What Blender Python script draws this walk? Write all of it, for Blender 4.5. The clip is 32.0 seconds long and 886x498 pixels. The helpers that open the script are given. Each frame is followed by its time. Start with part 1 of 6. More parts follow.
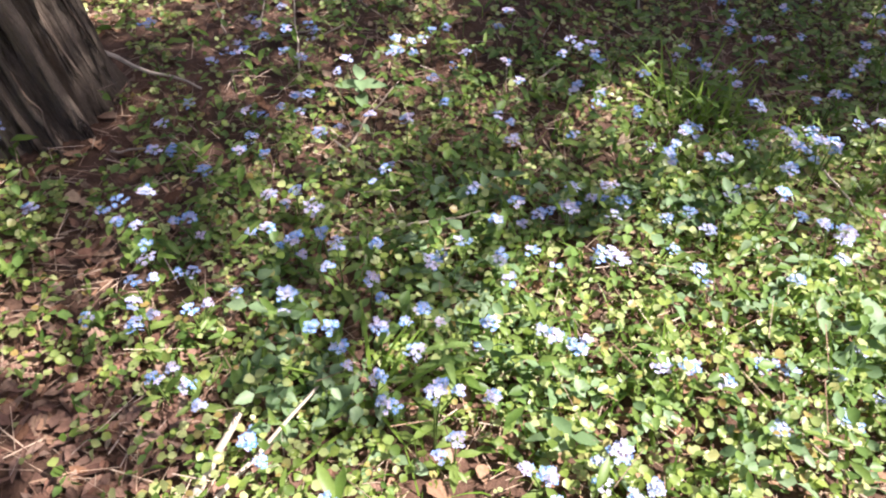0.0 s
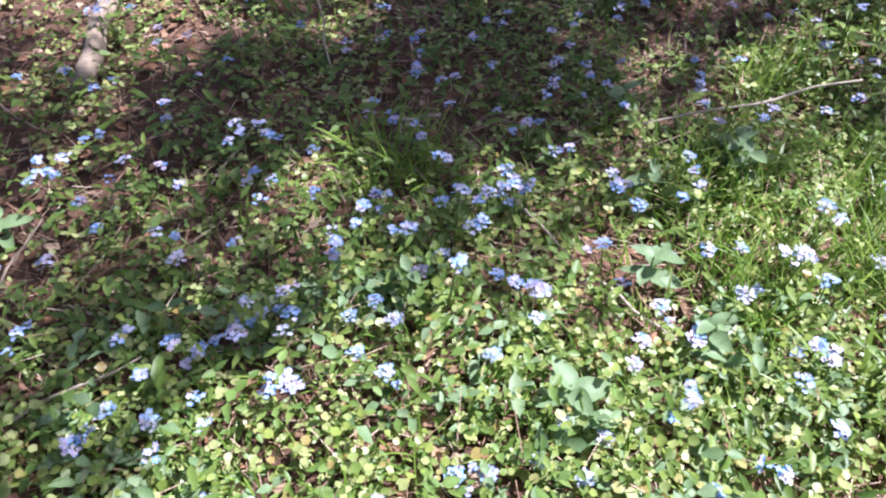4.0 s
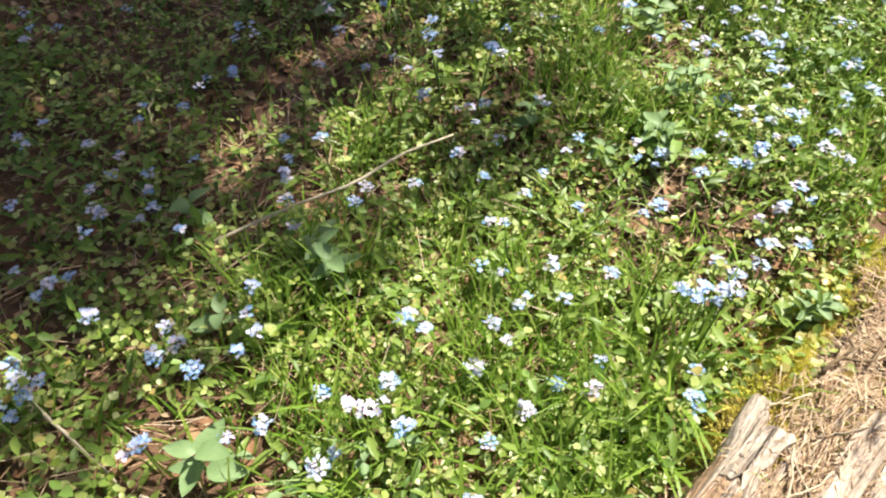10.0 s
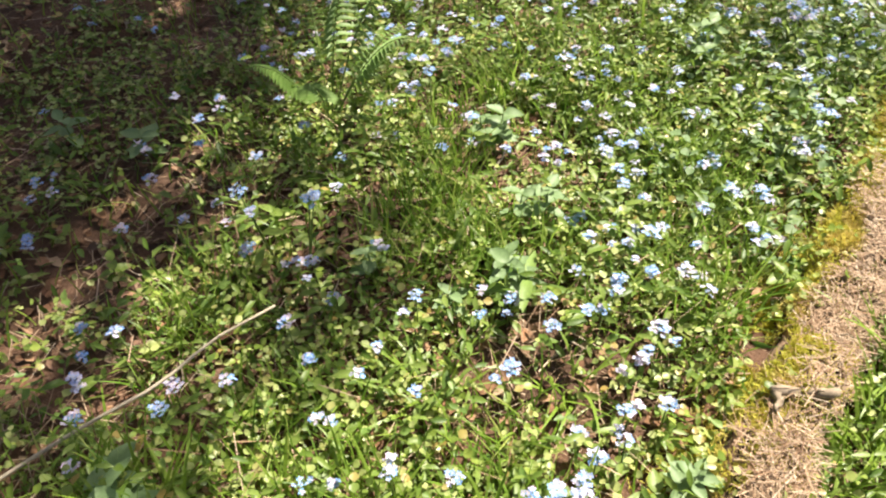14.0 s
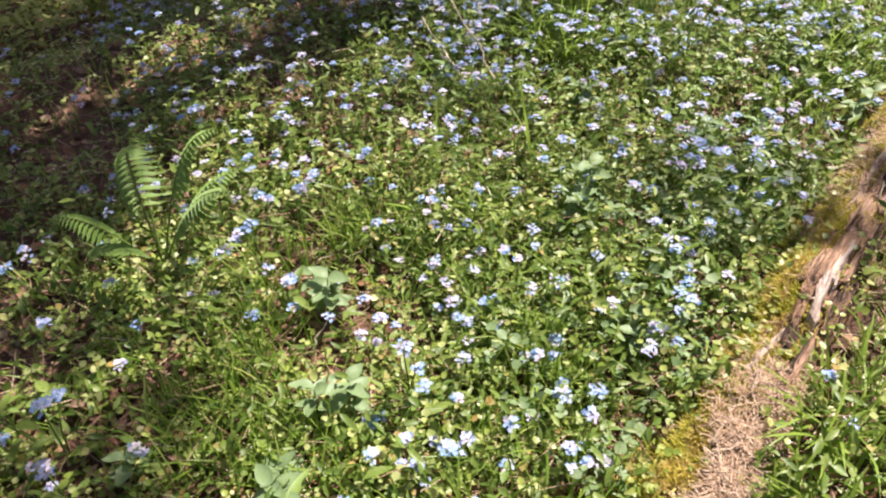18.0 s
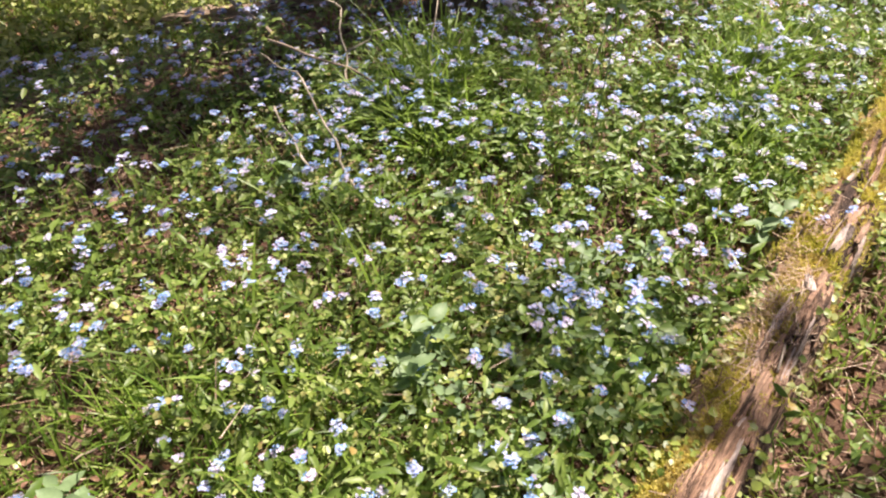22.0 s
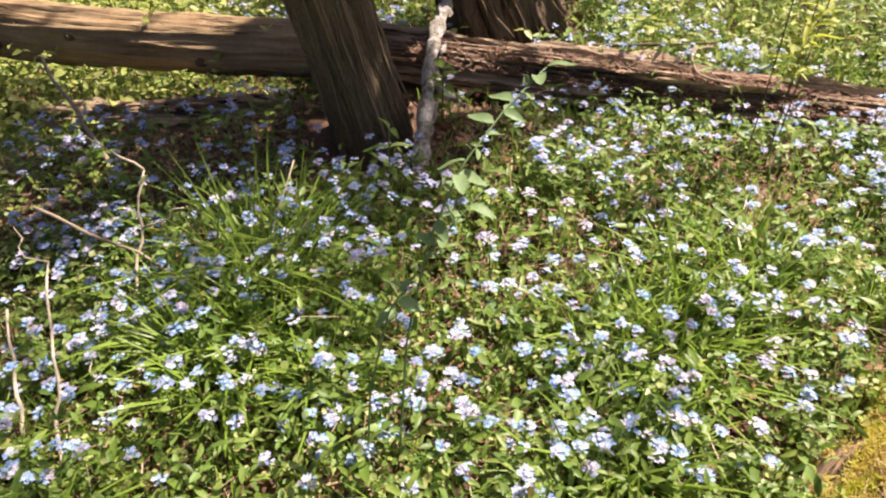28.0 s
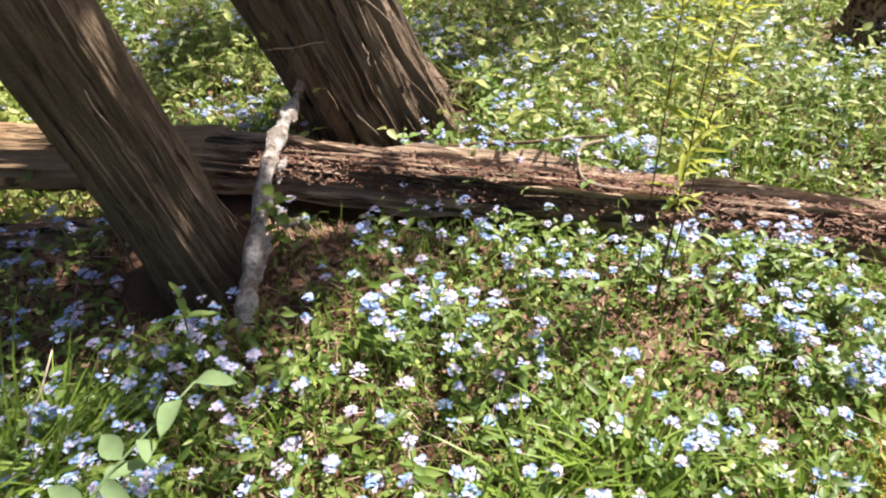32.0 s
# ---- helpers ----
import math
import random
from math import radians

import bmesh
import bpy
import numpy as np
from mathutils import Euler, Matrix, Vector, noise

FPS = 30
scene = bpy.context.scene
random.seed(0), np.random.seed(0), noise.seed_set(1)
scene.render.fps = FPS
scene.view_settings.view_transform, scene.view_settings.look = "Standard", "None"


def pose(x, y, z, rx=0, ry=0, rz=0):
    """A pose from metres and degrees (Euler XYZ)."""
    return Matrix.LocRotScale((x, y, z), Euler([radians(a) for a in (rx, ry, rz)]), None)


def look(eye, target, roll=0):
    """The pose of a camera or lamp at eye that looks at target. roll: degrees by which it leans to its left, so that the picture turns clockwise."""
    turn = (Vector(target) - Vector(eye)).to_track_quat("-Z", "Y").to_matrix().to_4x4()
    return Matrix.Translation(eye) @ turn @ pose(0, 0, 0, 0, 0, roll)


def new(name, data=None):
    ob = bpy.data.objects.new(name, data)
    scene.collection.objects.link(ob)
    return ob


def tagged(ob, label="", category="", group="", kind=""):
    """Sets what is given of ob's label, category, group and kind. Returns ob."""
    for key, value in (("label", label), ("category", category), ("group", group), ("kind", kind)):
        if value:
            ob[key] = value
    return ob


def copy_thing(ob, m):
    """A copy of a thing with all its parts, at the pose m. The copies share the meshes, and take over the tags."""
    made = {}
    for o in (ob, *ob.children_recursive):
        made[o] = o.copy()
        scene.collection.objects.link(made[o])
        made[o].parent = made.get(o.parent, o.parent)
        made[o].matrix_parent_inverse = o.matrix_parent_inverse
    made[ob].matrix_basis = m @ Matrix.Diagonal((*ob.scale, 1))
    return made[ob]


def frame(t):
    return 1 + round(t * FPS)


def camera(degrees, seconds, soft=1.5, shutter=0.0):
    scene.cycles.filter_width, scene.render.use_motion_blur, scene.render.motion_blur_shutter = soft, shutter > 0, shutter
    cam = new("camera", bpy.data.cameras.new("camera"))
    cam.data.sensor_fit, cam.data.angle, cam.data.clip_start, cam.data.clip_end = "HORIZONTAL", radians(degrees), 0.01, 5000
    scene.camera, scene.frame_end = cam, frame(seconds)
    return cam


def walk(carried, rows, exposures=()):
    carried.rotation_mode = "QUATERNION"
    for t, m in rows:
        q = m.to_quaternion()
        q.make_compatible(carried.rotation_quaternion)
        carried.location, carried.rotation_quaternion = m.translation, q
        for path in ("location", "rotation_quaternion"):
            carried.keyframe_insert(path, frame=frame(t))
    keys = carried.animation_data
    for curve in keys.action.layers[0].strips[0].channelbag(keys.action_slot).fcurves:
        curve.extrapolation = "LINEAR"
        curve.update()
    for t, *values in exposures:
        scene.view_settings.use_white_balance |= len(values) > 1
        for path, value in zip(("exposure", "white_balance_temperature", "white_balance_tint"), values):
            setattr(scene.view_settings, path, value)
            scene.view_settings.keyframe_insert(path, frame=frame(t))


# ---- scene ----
cam = camera(65.3, 32.0, 2.1)
PATH = [
    (0, (-0.379, -0.282, 1.158), (-0.598, 1.019, -0.345), 0.9),
    (0.5, (-0.328, -0.244, 1.146), (-0.454, 1.074, -0.353), -0.4),
    (1, (-0.297, -0.217, 1.14), (-0.326, 1.092, -0.372), -0.2),
    (1.5, (-0.248, -0.198, 1.13), (-0.197, 1.116, -0.378), -0.1),
    (2, (-0.204, -0.182, 1.116), (-0.11, 1.152, -0.372), -0.2),
    (2.5, (-0.157, -0.148, 1.125), (-0.044, 1.189, -0.358), -1.4),
    (4.5, (0.108, 0.035, 1.142), (0.227, 1.384, -0.33), -2.6),
    (5, (0.16, 0.039, 1.113), (0.36, 1.379, -0.358), -1.6),
    (5.5, (0.198, 0.044, 1.1), (0.525, 1.334, -0.393), -2.1),
    (6, (0.227, 0.048, 1.086), (0.675, 1.287, -0.418), -1.4),
    (6.5, (0.24, 0.063, 1.081), (0.764, 1.264, -0.429), 0.4),
    (7, (0.25, 0.09, 1.081), (0.811, 1.291, -0.416), -0.5),
    (7.5, (0.287, 0.129, 1.079), (0.856, 1.368, -0.384), 0.1),
    (8, (0.352, 0.169, 1.077), (0.896, 1.4, -0.402), -0.7),
    (8.5, (0.444, 0.199, 1.077), (1.016, 1.399, -0.417), 1.2),
    (9, (0.542, 0.221, 1.082), (1.151, 1.408, -0.408), 0.0),
    (9.5, (0.622, 0.256, 1.096), (1.242, 1.446, -0.388), -0.8),
    (10, (0.685, 0.282, 1.113), (1.294, 1.479, -0.369), 0.1),
    (10.5, (0.746, 0.313, 1.131), (1.332, 1.533, -0.341), 0.8),
    (11, (0.748, 0.352, 1.139), (1.371, 1.569, -0.321), -0.9),
    (11.5, (0.764, 0.384, 1.127), (1.467, 1.561, -0.33), -1.1),
    (12, (0.804, 0.397, 1.114), (1.606, 1.544, -0.314), -0.3),
    (12.5, (0.865, 0.415, 1.122), (1.662, 1.568, -0.305), -0.7),
    (13, (0.936, 0.445, 1.147), (1.708, 1.603, -0.289), -1.1),
    (13.5, (1.009, 0.477, 1.162), (1.781, 1.626, -0.281), -2.0),
    (14, (1.08, 0.477, 1.172), (1.868, 1.639, -0.252), -1.6),
    (14.5, (1.152, 0.469, 1.186), (1.925, 1.652, -0.229), -1.8),
    (16.5, (1.383, 0.482, 1.24), (2.224, 1.683, -0.12), -3.4),
    (17, (1.524, 0.489, 1.251), (2.327, 1.711, -0.113), -4.3),
    (17.5, (1.662, 0.496, 1.267), (2.427, 1.765, -0.076), -3.1),
    (18, (1.773, 0.512, 1.264), (2.497, 1.788, -0.095), -3.0),
    (18.5, (1.854, 0.603, 1.262), (2.608, 1.858, -0.1), -4.2),
    (19, (1.939, 0.701, 1.257), (2.767, 1.905, -0.109), -4.1),
    (19.5, (2.033, 0.735, 1.247), (2.865, 1.93, -0.125), -4.3),
    (20, (2.162, 0.726, 1.25), (2.957, 1.961, -0.107), -3.0),
    (20.5, (2.299, 0.726, 1.264), (3.03, 2.007, -0.086), -2.7),
    (21, (2.352, 0.729, 1.261), (3.061, 2.03, -0.082), -2.5),
    (21.5, (2.332, 0.738, 1.264), (3.107, 1.999, -0.082), -1.9),
    (22, (2.381, 0.75, 1.262), (3.171, 2.014, -0.071), -2.4),
    (22.5, (2.518, 0.781, 1.273), (3.233, 2.104, -0.046), -2.9),
    (23, (2.675, 0.813, 1.262), (3.326, 2.171, -0.054), -1.9),
    (23.5, (2.783, 0.826, 1.246), (3.399, 2.221, -0.048), -1.2),
    (24, (2.853, 0.877, 1.236), (3.473, 2.247, -0.082), -2.8),
    (24.5, (2.929, 0.969, 1.259), (3.571, 2.316, -0.073), -3.9),
    (25, (2.987, 1.03, 1.259), (3.687, 2.354, -0.067), -3.5),
    (25.5, (3.094, 1.063, 1.272), (3.776, 2.402, -0.047), -2.5),
    (27.5, (3.416, 1.134, 1.293), (4.022, 2.54, 0.005), -0.1),
    (28, (3.452, 1.226, 1.305), (4.085, 2.61, 0.008), -0.3),
    (28.5, (3.494, 1.318, 1.325), (4.176, 2.706, 0.056), -0.8),
    (29, (3.577, 1.351, 1.332), (4.248, 2.749, 0.068), -0.2),
    (29.5, (3.691, 1.363, 1.341), (4.31, 2.792, 0.086), 0.9),
    (30, (3.804, 1.374, 1.334), (4.392, 2.808, 0.07), 0.5),
    (30.5, (3.892, 1.372, 1.342), (4.458, 2.82, 0.084), 2.2),
    (31, (3.946, 1.394, 1.355), (4.502, 2.842, 0.092), -0.3),
    (31.5, (4.001, 1.48, 1.341), (4.66, 2.885, 0.08), -0.9),
    (32, (4.04, 1.564, 1.345), (4.761, 2.942, 0.088), -1.6),
]
# stops, kelvin and tint of the automatic camera along the walk
EXPOSURES = [(0, 1.44, 5850, 23), (1, 1.33, 5950, 26), (2, 1.26, 5550, 30), (5, 1.30, 5300, 24), (6, 1.16, 5650, 21), (7, 1.10, 6000, 22), (8, 1.27, 6400, 10), (9, 1.21, 6400, 11), (10, 1.25, 6500, 6), (11, 1.36, 7000, 15),
             (12, 1.30, 6650, 17), (13, 1.32, 6850, 11), (14, 1.28, 6700, 11), (17, 1.18, 6700, 25), (18, 1.10, 6400, 24), (19, 1.17, 6750, 23), (20, 1.09, 5980, 24), (21, 1.10, 7000, 34), (22, 1.12, 6530, 24),
             (23, 1.13, 6400, 22), (24, 1.11, 6400, 20), (25, 1.12, 6900, 32), (28, 1.15, 6820, 22), (30, 1.27, 6150, 25), (31, 1.23, 6300, 15), (32, 1.23, 6300, 20)]
walk(cam, [(t, look(e, g, r)) for t, e, g, r in PATH], EXPOSURES)

# ---- world, sun and exposure ----
SUN_EL, SUN_AZ = 56.0, 80.0          # degrees up; degrees clockwise from the y axis
sun_dir = Vector((math.sin(radians(SUN_AZ)) * math.cos(radians(SUN_EL)),
                  math.cos(radians(SUN_AZ)) * math.cos(radians(SUN_EL)), math.sin(radians(SUN_EL))))
sun = new("sun", bpy.data.lights.new("sun", "SUN"))
sun.data.energy, sun.data.angle, sun.data.color = 5.0, radians(0.6), (1.0, 0.94, 0.81)
sun.matrix_world = look((sun_dir * 20), (0, 0, 0))
world = bpy.data.worlds.new("sky")
scene.world = world
world.use_nodes = True
wn = world.node_tree.nodes
sky = wn.new("ShaderNodeTexSky")
sky.sky_type, sky.sun_disc = "NISHITA", False
sky.air_density, sky.dust_density, sky.ozone_density = 0.9, 4.0, 0.0
sky.sun_elevation, sky.sun_rotation = radians(SUN_EL), radians(SUN_AZ)
world.node_tree.links.new(sky.outputs[0], wn["Background"].inputs[0])
wn["Background"].inputs[1].default_value = 0.046


# ---- materials ----
def nodes_of(name):
    m = bpy.data.materials.new(name)
    m.use_nodes = True
    t = m.node_tree
    return m, t, t.nodes["Principled BSDF"], t.nodes["Material Output"]


def ramp(t, fac, cols):
    r = t.nodes.new("ShaderNodeValToRGB")
    e = r.color_ramp.elements
    while len(e) < len(cols):
        e.new(0.5)
    for i, c in enumerate(cols):
        e[i].position = i / (len(cols) - 1)
        e[i].color = (*c, 1)
    t.links.new(fac, r.inputs[0])
    return r.outputs[0]


def noise_tex(t, scale, detail=3.0, rough=0.55, stretch=None, turn=None):
    n = t.nodes.new("ShaderNodeTexNoise")
    n.inputs["Distortion"].default_value = 0.0 if not turn else 0.25 if turn[2] else 0.9
    n.inputs["Scale"].default_value, n.inputs["Detail"].default_value, n.inputs["Roughness"].default_value = scale, detail, rough
    c = t.nodes.new("ShaderNodeTexCoord")
    if stretch:
        mp = t.nodes.new("ShaderNodeMapping")
        mp.inputs["Scale"].default_value = stretch
        first = t.nodes.new("ShaderNodeMapping")
        first.inputs["Rotation"].default_value = [radians(k) for k in (turn or (0, 0, 0))]
        t.links.new(c.outputs["Object"], first.inputs[0])
        t.links.new(first.outputs[0], mp.inputs[0])
        t.links.new(mp.outputs[0], n.inputs[0])
    else:
        t.links.new(c.outputs["Object"], n.inputs[0])
    return n.outputs[0]


def blend(t, fac, a, b, mode="MIX"):
    n = t.nodes.new("ShaderNodeMix")
    n.data_type, n.blend_type = "RGBA", mode
    for sock, v in ((n.inputs[0], fac), (n.inputs[6], a), (n.inputs[7], b)):
        if isinstance(v, (int, float)):
            sock.default_value = v
        elif isinstance(v, tuple):
            sock.default_value = (*v, 1)
        else:
            t.links.new(v, sock)
    return n.outputs[2]


def bump(t, bsdf, height, strength, dist):
    b = t.nodes.new("ShaderNodeBump")
    b.inputs["Strength"].default_value, b.inputs["Distance"].default_value = strength, dist
    t.links.new(height, b.inputs["Height"])
    t.links.new(b.outputs[0], bsdf.inputs["Normal"])


def leafy(name, cols, through_light=0.35, rough=0.42, patch=0.0):
    """Leaf or petal: colour per leaf, fine mottling, some light shining through."""
    m, t, p, out = nodes_of(name)
    g = t.nodes.new("ShaderNodeNewGeometry").outputs["Random Per Island"]
    if patch:
        k = t.nodes.new("ShaderNodeMapRange")
        k.inputs["From Min"].default_value, k.inputs["From Max"].default_value = 0.33, 0.67
        t.links.new(noise_tex(t, patch, 1.0), k.inputs[0])
        o = t.nodes.new("ShaderNodeObjectInfo")
        s = t.nodes.new("ShaderNodeMath")
        s.operation = "ADD"
        t.links.new(k.outputs[0], s.inputs[0])
        t.links.new(o.outputs["Random"], s.inputs[1])
        w = t.nodes.new("ShaderNodeMath")
        w.operation = "FRACT"
        t.links.new(s.outputs[0], w.inputs[0])
        u = t.nodes.new("ShaderNodeMath")
        u.operation = "MULTIPLY_ADD"
        u.inputs[1].default_value = 0.3
        t.links.new(g, u.inputs[0])
        v = t.nodes.new("ShaderNodeMath")
        v.operation = "MULTIPLY"
        v.inputs[1].default_value = 0.7
        t.links.new(w.outputs[0], v.inputs[0])
        t.links.new(v.outputs[0], u.inputs[2])
        g = u.outputs[0]
    c = ramp(t, g, cols)
    c = blend(t, 0.35, c, ramp(t, noise_tex(t, 160.0), [(0.25, 0.25, 0.25), (0.75, 0.75, 0.75)]), "OVERLAY")
    t.links.new(c, p.inputs["Base Color"])
    p.inputs["Roughness"].default_value = rough
    p.inputs["Specular IOR Level"].default_value = 0.4
    tr = t.nodes.new("ShaderNodeBsdfTranslucent")
    t.links.new(c, tr.inputs[0])
    mx = t.nodes.new("ShaderNodeMixShader")
    mx.inputs[0].default_value = through_light
    t.links.new(p.outputs[0], mx.inputs[1])
    t.links.new(tr.outputs[0], mx.inputs[2])
    t.links.new(mx.outputs[0], out.inputs[0])
    return m


def dry(name, cols, scale=60.0, rough=0.85, stretch=None, bumpy=0.5):
    m, t, p, out = nodes_of(name)
    g = t.nodes.new("ShaderNodeNewGeometry")
    c = ramp(t, g.outputs["Random Per Island"], cols)
    n = noise_tex(t, scale, 5.0, 0.6, stretch)
    c = blend(t, 0.7, c, ramp(t, n, [(0.1, 0.1, 0.1), (0.5, 0.5, 0.5), (0.85, 0.85, 0.85)]), "OVERLAY")
    t.links.new(c, p.inputs["Base Color"])
    p.inputs["Roughness"].default_value = rough
    bump(t, p, n, bumpy, 0.01)
    return m


def layered(name, cols, big, small, stretch=None, rough=0.9, bumpy=0.7, dist=0.02):
    """Soil, bark and old wood: two scales of variation over one surface."""
    m, t, p, out = nodes_of(name)
    a = noise_tex(t, big, 4.0, 0.6)
    b = noise_tex(t, small, 6.0, 0.65, stretch)
    c = ramp(t, a, cols)
    c = blend(t, 0.85, c, ramp(t, b, [(0.02, 0.02, 0.02), (0.4, 0.4, 0.4), (0.6, 0.6, 0.6), (0.95, 0.95, 0.95)]), "OVERLAY")
    t.links.new(c, p.inputs["Base Color"])
    p.inputs["Roughness"].default_value = rough
    bump(t, p, b, bumpy, dist)
    return m


def fibrous(name, cols, crack, big, fine, stretch, turn=None, rough=0.9, dist=0.03, gap=0.36, grain=0.75):
    """Stringy bark and old wood: long fibres, dark cracks between them, blotches over all."""
    m, t, p, out = nodes_of(name)
    blotch = noise_tex(t, big, 4.0, 0.6)
    wide = noise_tex(t, fine, 5.0, 0.6, stretch, turn)
    thin = noise_tex(t, fine * 3.1, 4.0, 0.6, stretch, turn)
    grit = noise_tex(t, 130.0, 3.0, 0.6)
    c = ramp(t, blotch, cols)
    c = blend(t, grain, c, ramp(t, thin, [(0.05, 0.05, 0.05), (0.3, 0.3, 0.3), (0.7, 0.7, 0.7), (0.98, 0.98, 0.98)]), "OVERLAY")
    c = blend(t, 0.5, c, ramp(t, grit, [(0.1, 0.1, 0.1), (0.5, 0.5, 0.5), (0.9, 0.9, 0.9)]), "OVERLAY")
    k = t.nodes.new("ShaderNodeMapRange")
    k.inputs["From Min"].default_value, k.inputs["From Max"].default_value = gap, gap + 0.12
    t.links.new(wide, k.inputs[0])
    c = blend(t, k.outputs[0], crack, c)
    t.links.new(c, p.inputs["Base Color"])
    p.inputs["Roughness"].default_value = rough
    s = t.nodes.new("ShaderNodeMath")
    s.operation = "MULTIPLY_ADD"
    s.inputs[1].default_value = 0.5
    t.links.new(thin, s.inputs[0])
    t.links.new(k.outputs[0], s.inputs[2])
    bump(t, p, s.outputs[0], 1.0, dist)
    return m


M_SOIL = layered("forest_soil", [(0.03, 0.017, 0.010), (0.08, 0.042, 0.024), (0.14, 0.072, 0.042), (0.05, 0.032, 0.016)], 3.0, 55.0)
M_ROUND = leafy("creeping_leaf", [(0.10, 0.165, 0.028), (0.23, 0.315, 0.052), (0.37, 0.455, 0.10), (0.56, 0.61, 0.25), (0.18, 0.27, 0.048), (0.47, 0.53, 0.20), (0.42, 0.30, 0.09)], 0.42, 0.36)
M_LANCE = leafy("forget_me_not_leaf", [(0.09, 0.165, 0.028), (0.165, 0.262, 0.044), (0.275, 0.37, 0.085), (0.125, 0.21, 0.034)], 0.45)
M_WEED = leafy("pale_leaf", [(0.16, 0.26, 0.10), (0.22, 0.33, 0.145), (0.29, 0.39, 0.20)], 0.38, 0.5)
M_LIME = leafy("yellow_green_leaf", [(0.20, 0.32, 0.07), (0.27, 0.39, 0.10)], 0.42, 0.5)
# leaf greens lifted for the ground behind: sunlight is put into both colours
M_LITLEAF = leafy("sunlit_tone_leaf", [(0.16, 0.24, 0.06), (0.25, 0.34, 0.10), (0.35, 0.42, 0.14), (0.43, 0.47, 0.18)], 0.45)
M_PALELIT = leafy("pale_sunlit_tone_leaf", [(0.30, 0.38, 0.09), (0.44, 0.51, 0.14), (0.56, 0.58, 0.22), (0.38, 0.44, 0.12)], 0.45)
M_MID = leafy("soft_green_leaf", [(0.115, 0.20, 0.042), (0.17, 0.28, 0.06), (0.23, 0.345, 0.085), (0.14, 0.235, 0.042)], 0.4, 0.45)
M_STALKLEAF = leafy("lime_stalk_leaf", [(0.40, 0.46, 0.05), (0.50, 0.53, 0.08)], 0.5, 0.5)
M_GRASS = leafy("grass_blade", [(0.10, 0.195, 0.024), (0.17, 0.295, 0.036), (0.28, 0.40, 0.065), (0.20, 0.33, 0.04), (0.42, 0.47, 0.13)], 0.48, 0.38)
M_FERN = leafy("fern_leaf", [(0.16, 0.27, 0.06), (0.22, 0.34, 0.09)], 0.4, 0.5)
M_PETAL = leafy("blue_petal", [(0.16, 0.37, 0.79), (0.25, 0.44, 0.82), (0.37, 0.50, 0.84), (0.55, 0.57, 0.83), (0.70, 0.60, 0.79), (0.77, 0.63, 0.77)], 0.3, 0.6, 16.0)
M_EYE = leafy("yellow_flower_eye", [(0.75, 0.66, 0.30), (0.85, 0.80, 0.55)], 0.1, 0.6)
M_CONIFER = leafy("cedar_foliage", [(0.03, 0.07, 0.02), (0.05, 0.10, 0.03)], 0.15, 0.5)
M_LITTER = dry("dead_leaf", [(0.12, 0.055, 0.028), (0.24, 0.12, 0.06), (0.34, 0.20, 0.115), (0.19, 0.10, 0.055), (0.40, 0.29, 0.19)], 80.0)
M_RUST = dry("rust_litter", [(0.09, 0.04, 0.024), (0.17, 0.08, 0.046), (0.26, 0.15, 0.10), (0.13, 0.065, 0.04), (0.33, 0.22, 0.15)], 120.0)
M_STRAW = dry("dry_straw", [(0.18, 0.10, 0.055), (0.33, 0.21, 0.125), (0.49, 0.365, 0.25), (0.26, 0.155, 0.09), (0.60, 0.48, 0.36)], 90.0)
M_STICK = dry("grey_stick_bark", [(0.24, 0.18, 0.12), (0.33, 0.26, 0.19)], 45.0, 0.9, (1, 1, 0.2))
M_TWIG = dry("pale_twig", [(0.40, 0.33, 0.24), (0.50, 0.42, 0.32)], 45.0)
M_BARK = fibrous("cedar_bark", [(0.075, 0.056, 0.04), (0.14, 0.105, 0.075), (0.20, 0.155, 0.11), (0.10, 0.075, 0.05)], (0.028, 0.019, 0.013), 6.0, 26.0, (1, 1, 0.13), (0, 8.5, 0), 0.92, 0.025, 0.33)
M_LEANBARK = fibrous("leaning_cedar_bark", [(0.085, 0.06, 0.036), (0.165, 0.118, 0.072), (0.235, 0.172, 0.108), (0.11, 0.078, 0.046)], (0.04, 0.027, 0.017), 5.0, 50.0, (1, 1, 0.14), (0, 12.5, 0), 0.92, 0.02, 0.27, 0.55)
M_OLDBARK = fibrous("old_cedar_bark", [(0.09, 0.062, 0.04), (0.17, 0.12, 0.078), (0.23, 0.17, 0.115), (0.12, 0.08, 0.05)], (0.035, 0.022, 0.014), 2.5, 34.0, (1, 1, 0.07), (0, 21.0, 0), 0.92, 0.025, 0.33)
M_STRIP = layered("bark_strip", [(0.12, 0.08, 0.055), (0.22, 0.16, 0.11), (0.28, 0.21, 0.15)], 4.0, 30.0, (1, 1, 0.15))
M_ROT = fibrous("rotten_wood", [(0.15, 0.07, 0.038), (0.28, 0.155, 0.09), (0.40, 0.26, 0.17), (0.20, 0.10, 0.058)], (0.045, 0.024, 0.014), 5.5, 42.0, (0.06, 1, 1), (0, 0, -18.7), 0.9, 0.025, 0.38)
M_FLAKY = fibrous("flaky_rotten_wood", [(0.20, 0.125, 0.078), (0.38, 0.265, 0.17), (0.53, 0.40, 0.28), (0.26, 0.17, 0.11)], (0.035, 0.021, 0.014), 5.5, 38.0, (0.07, 1, 1), (0, 0, 38.0), 0.9, 0.025, 0.35)
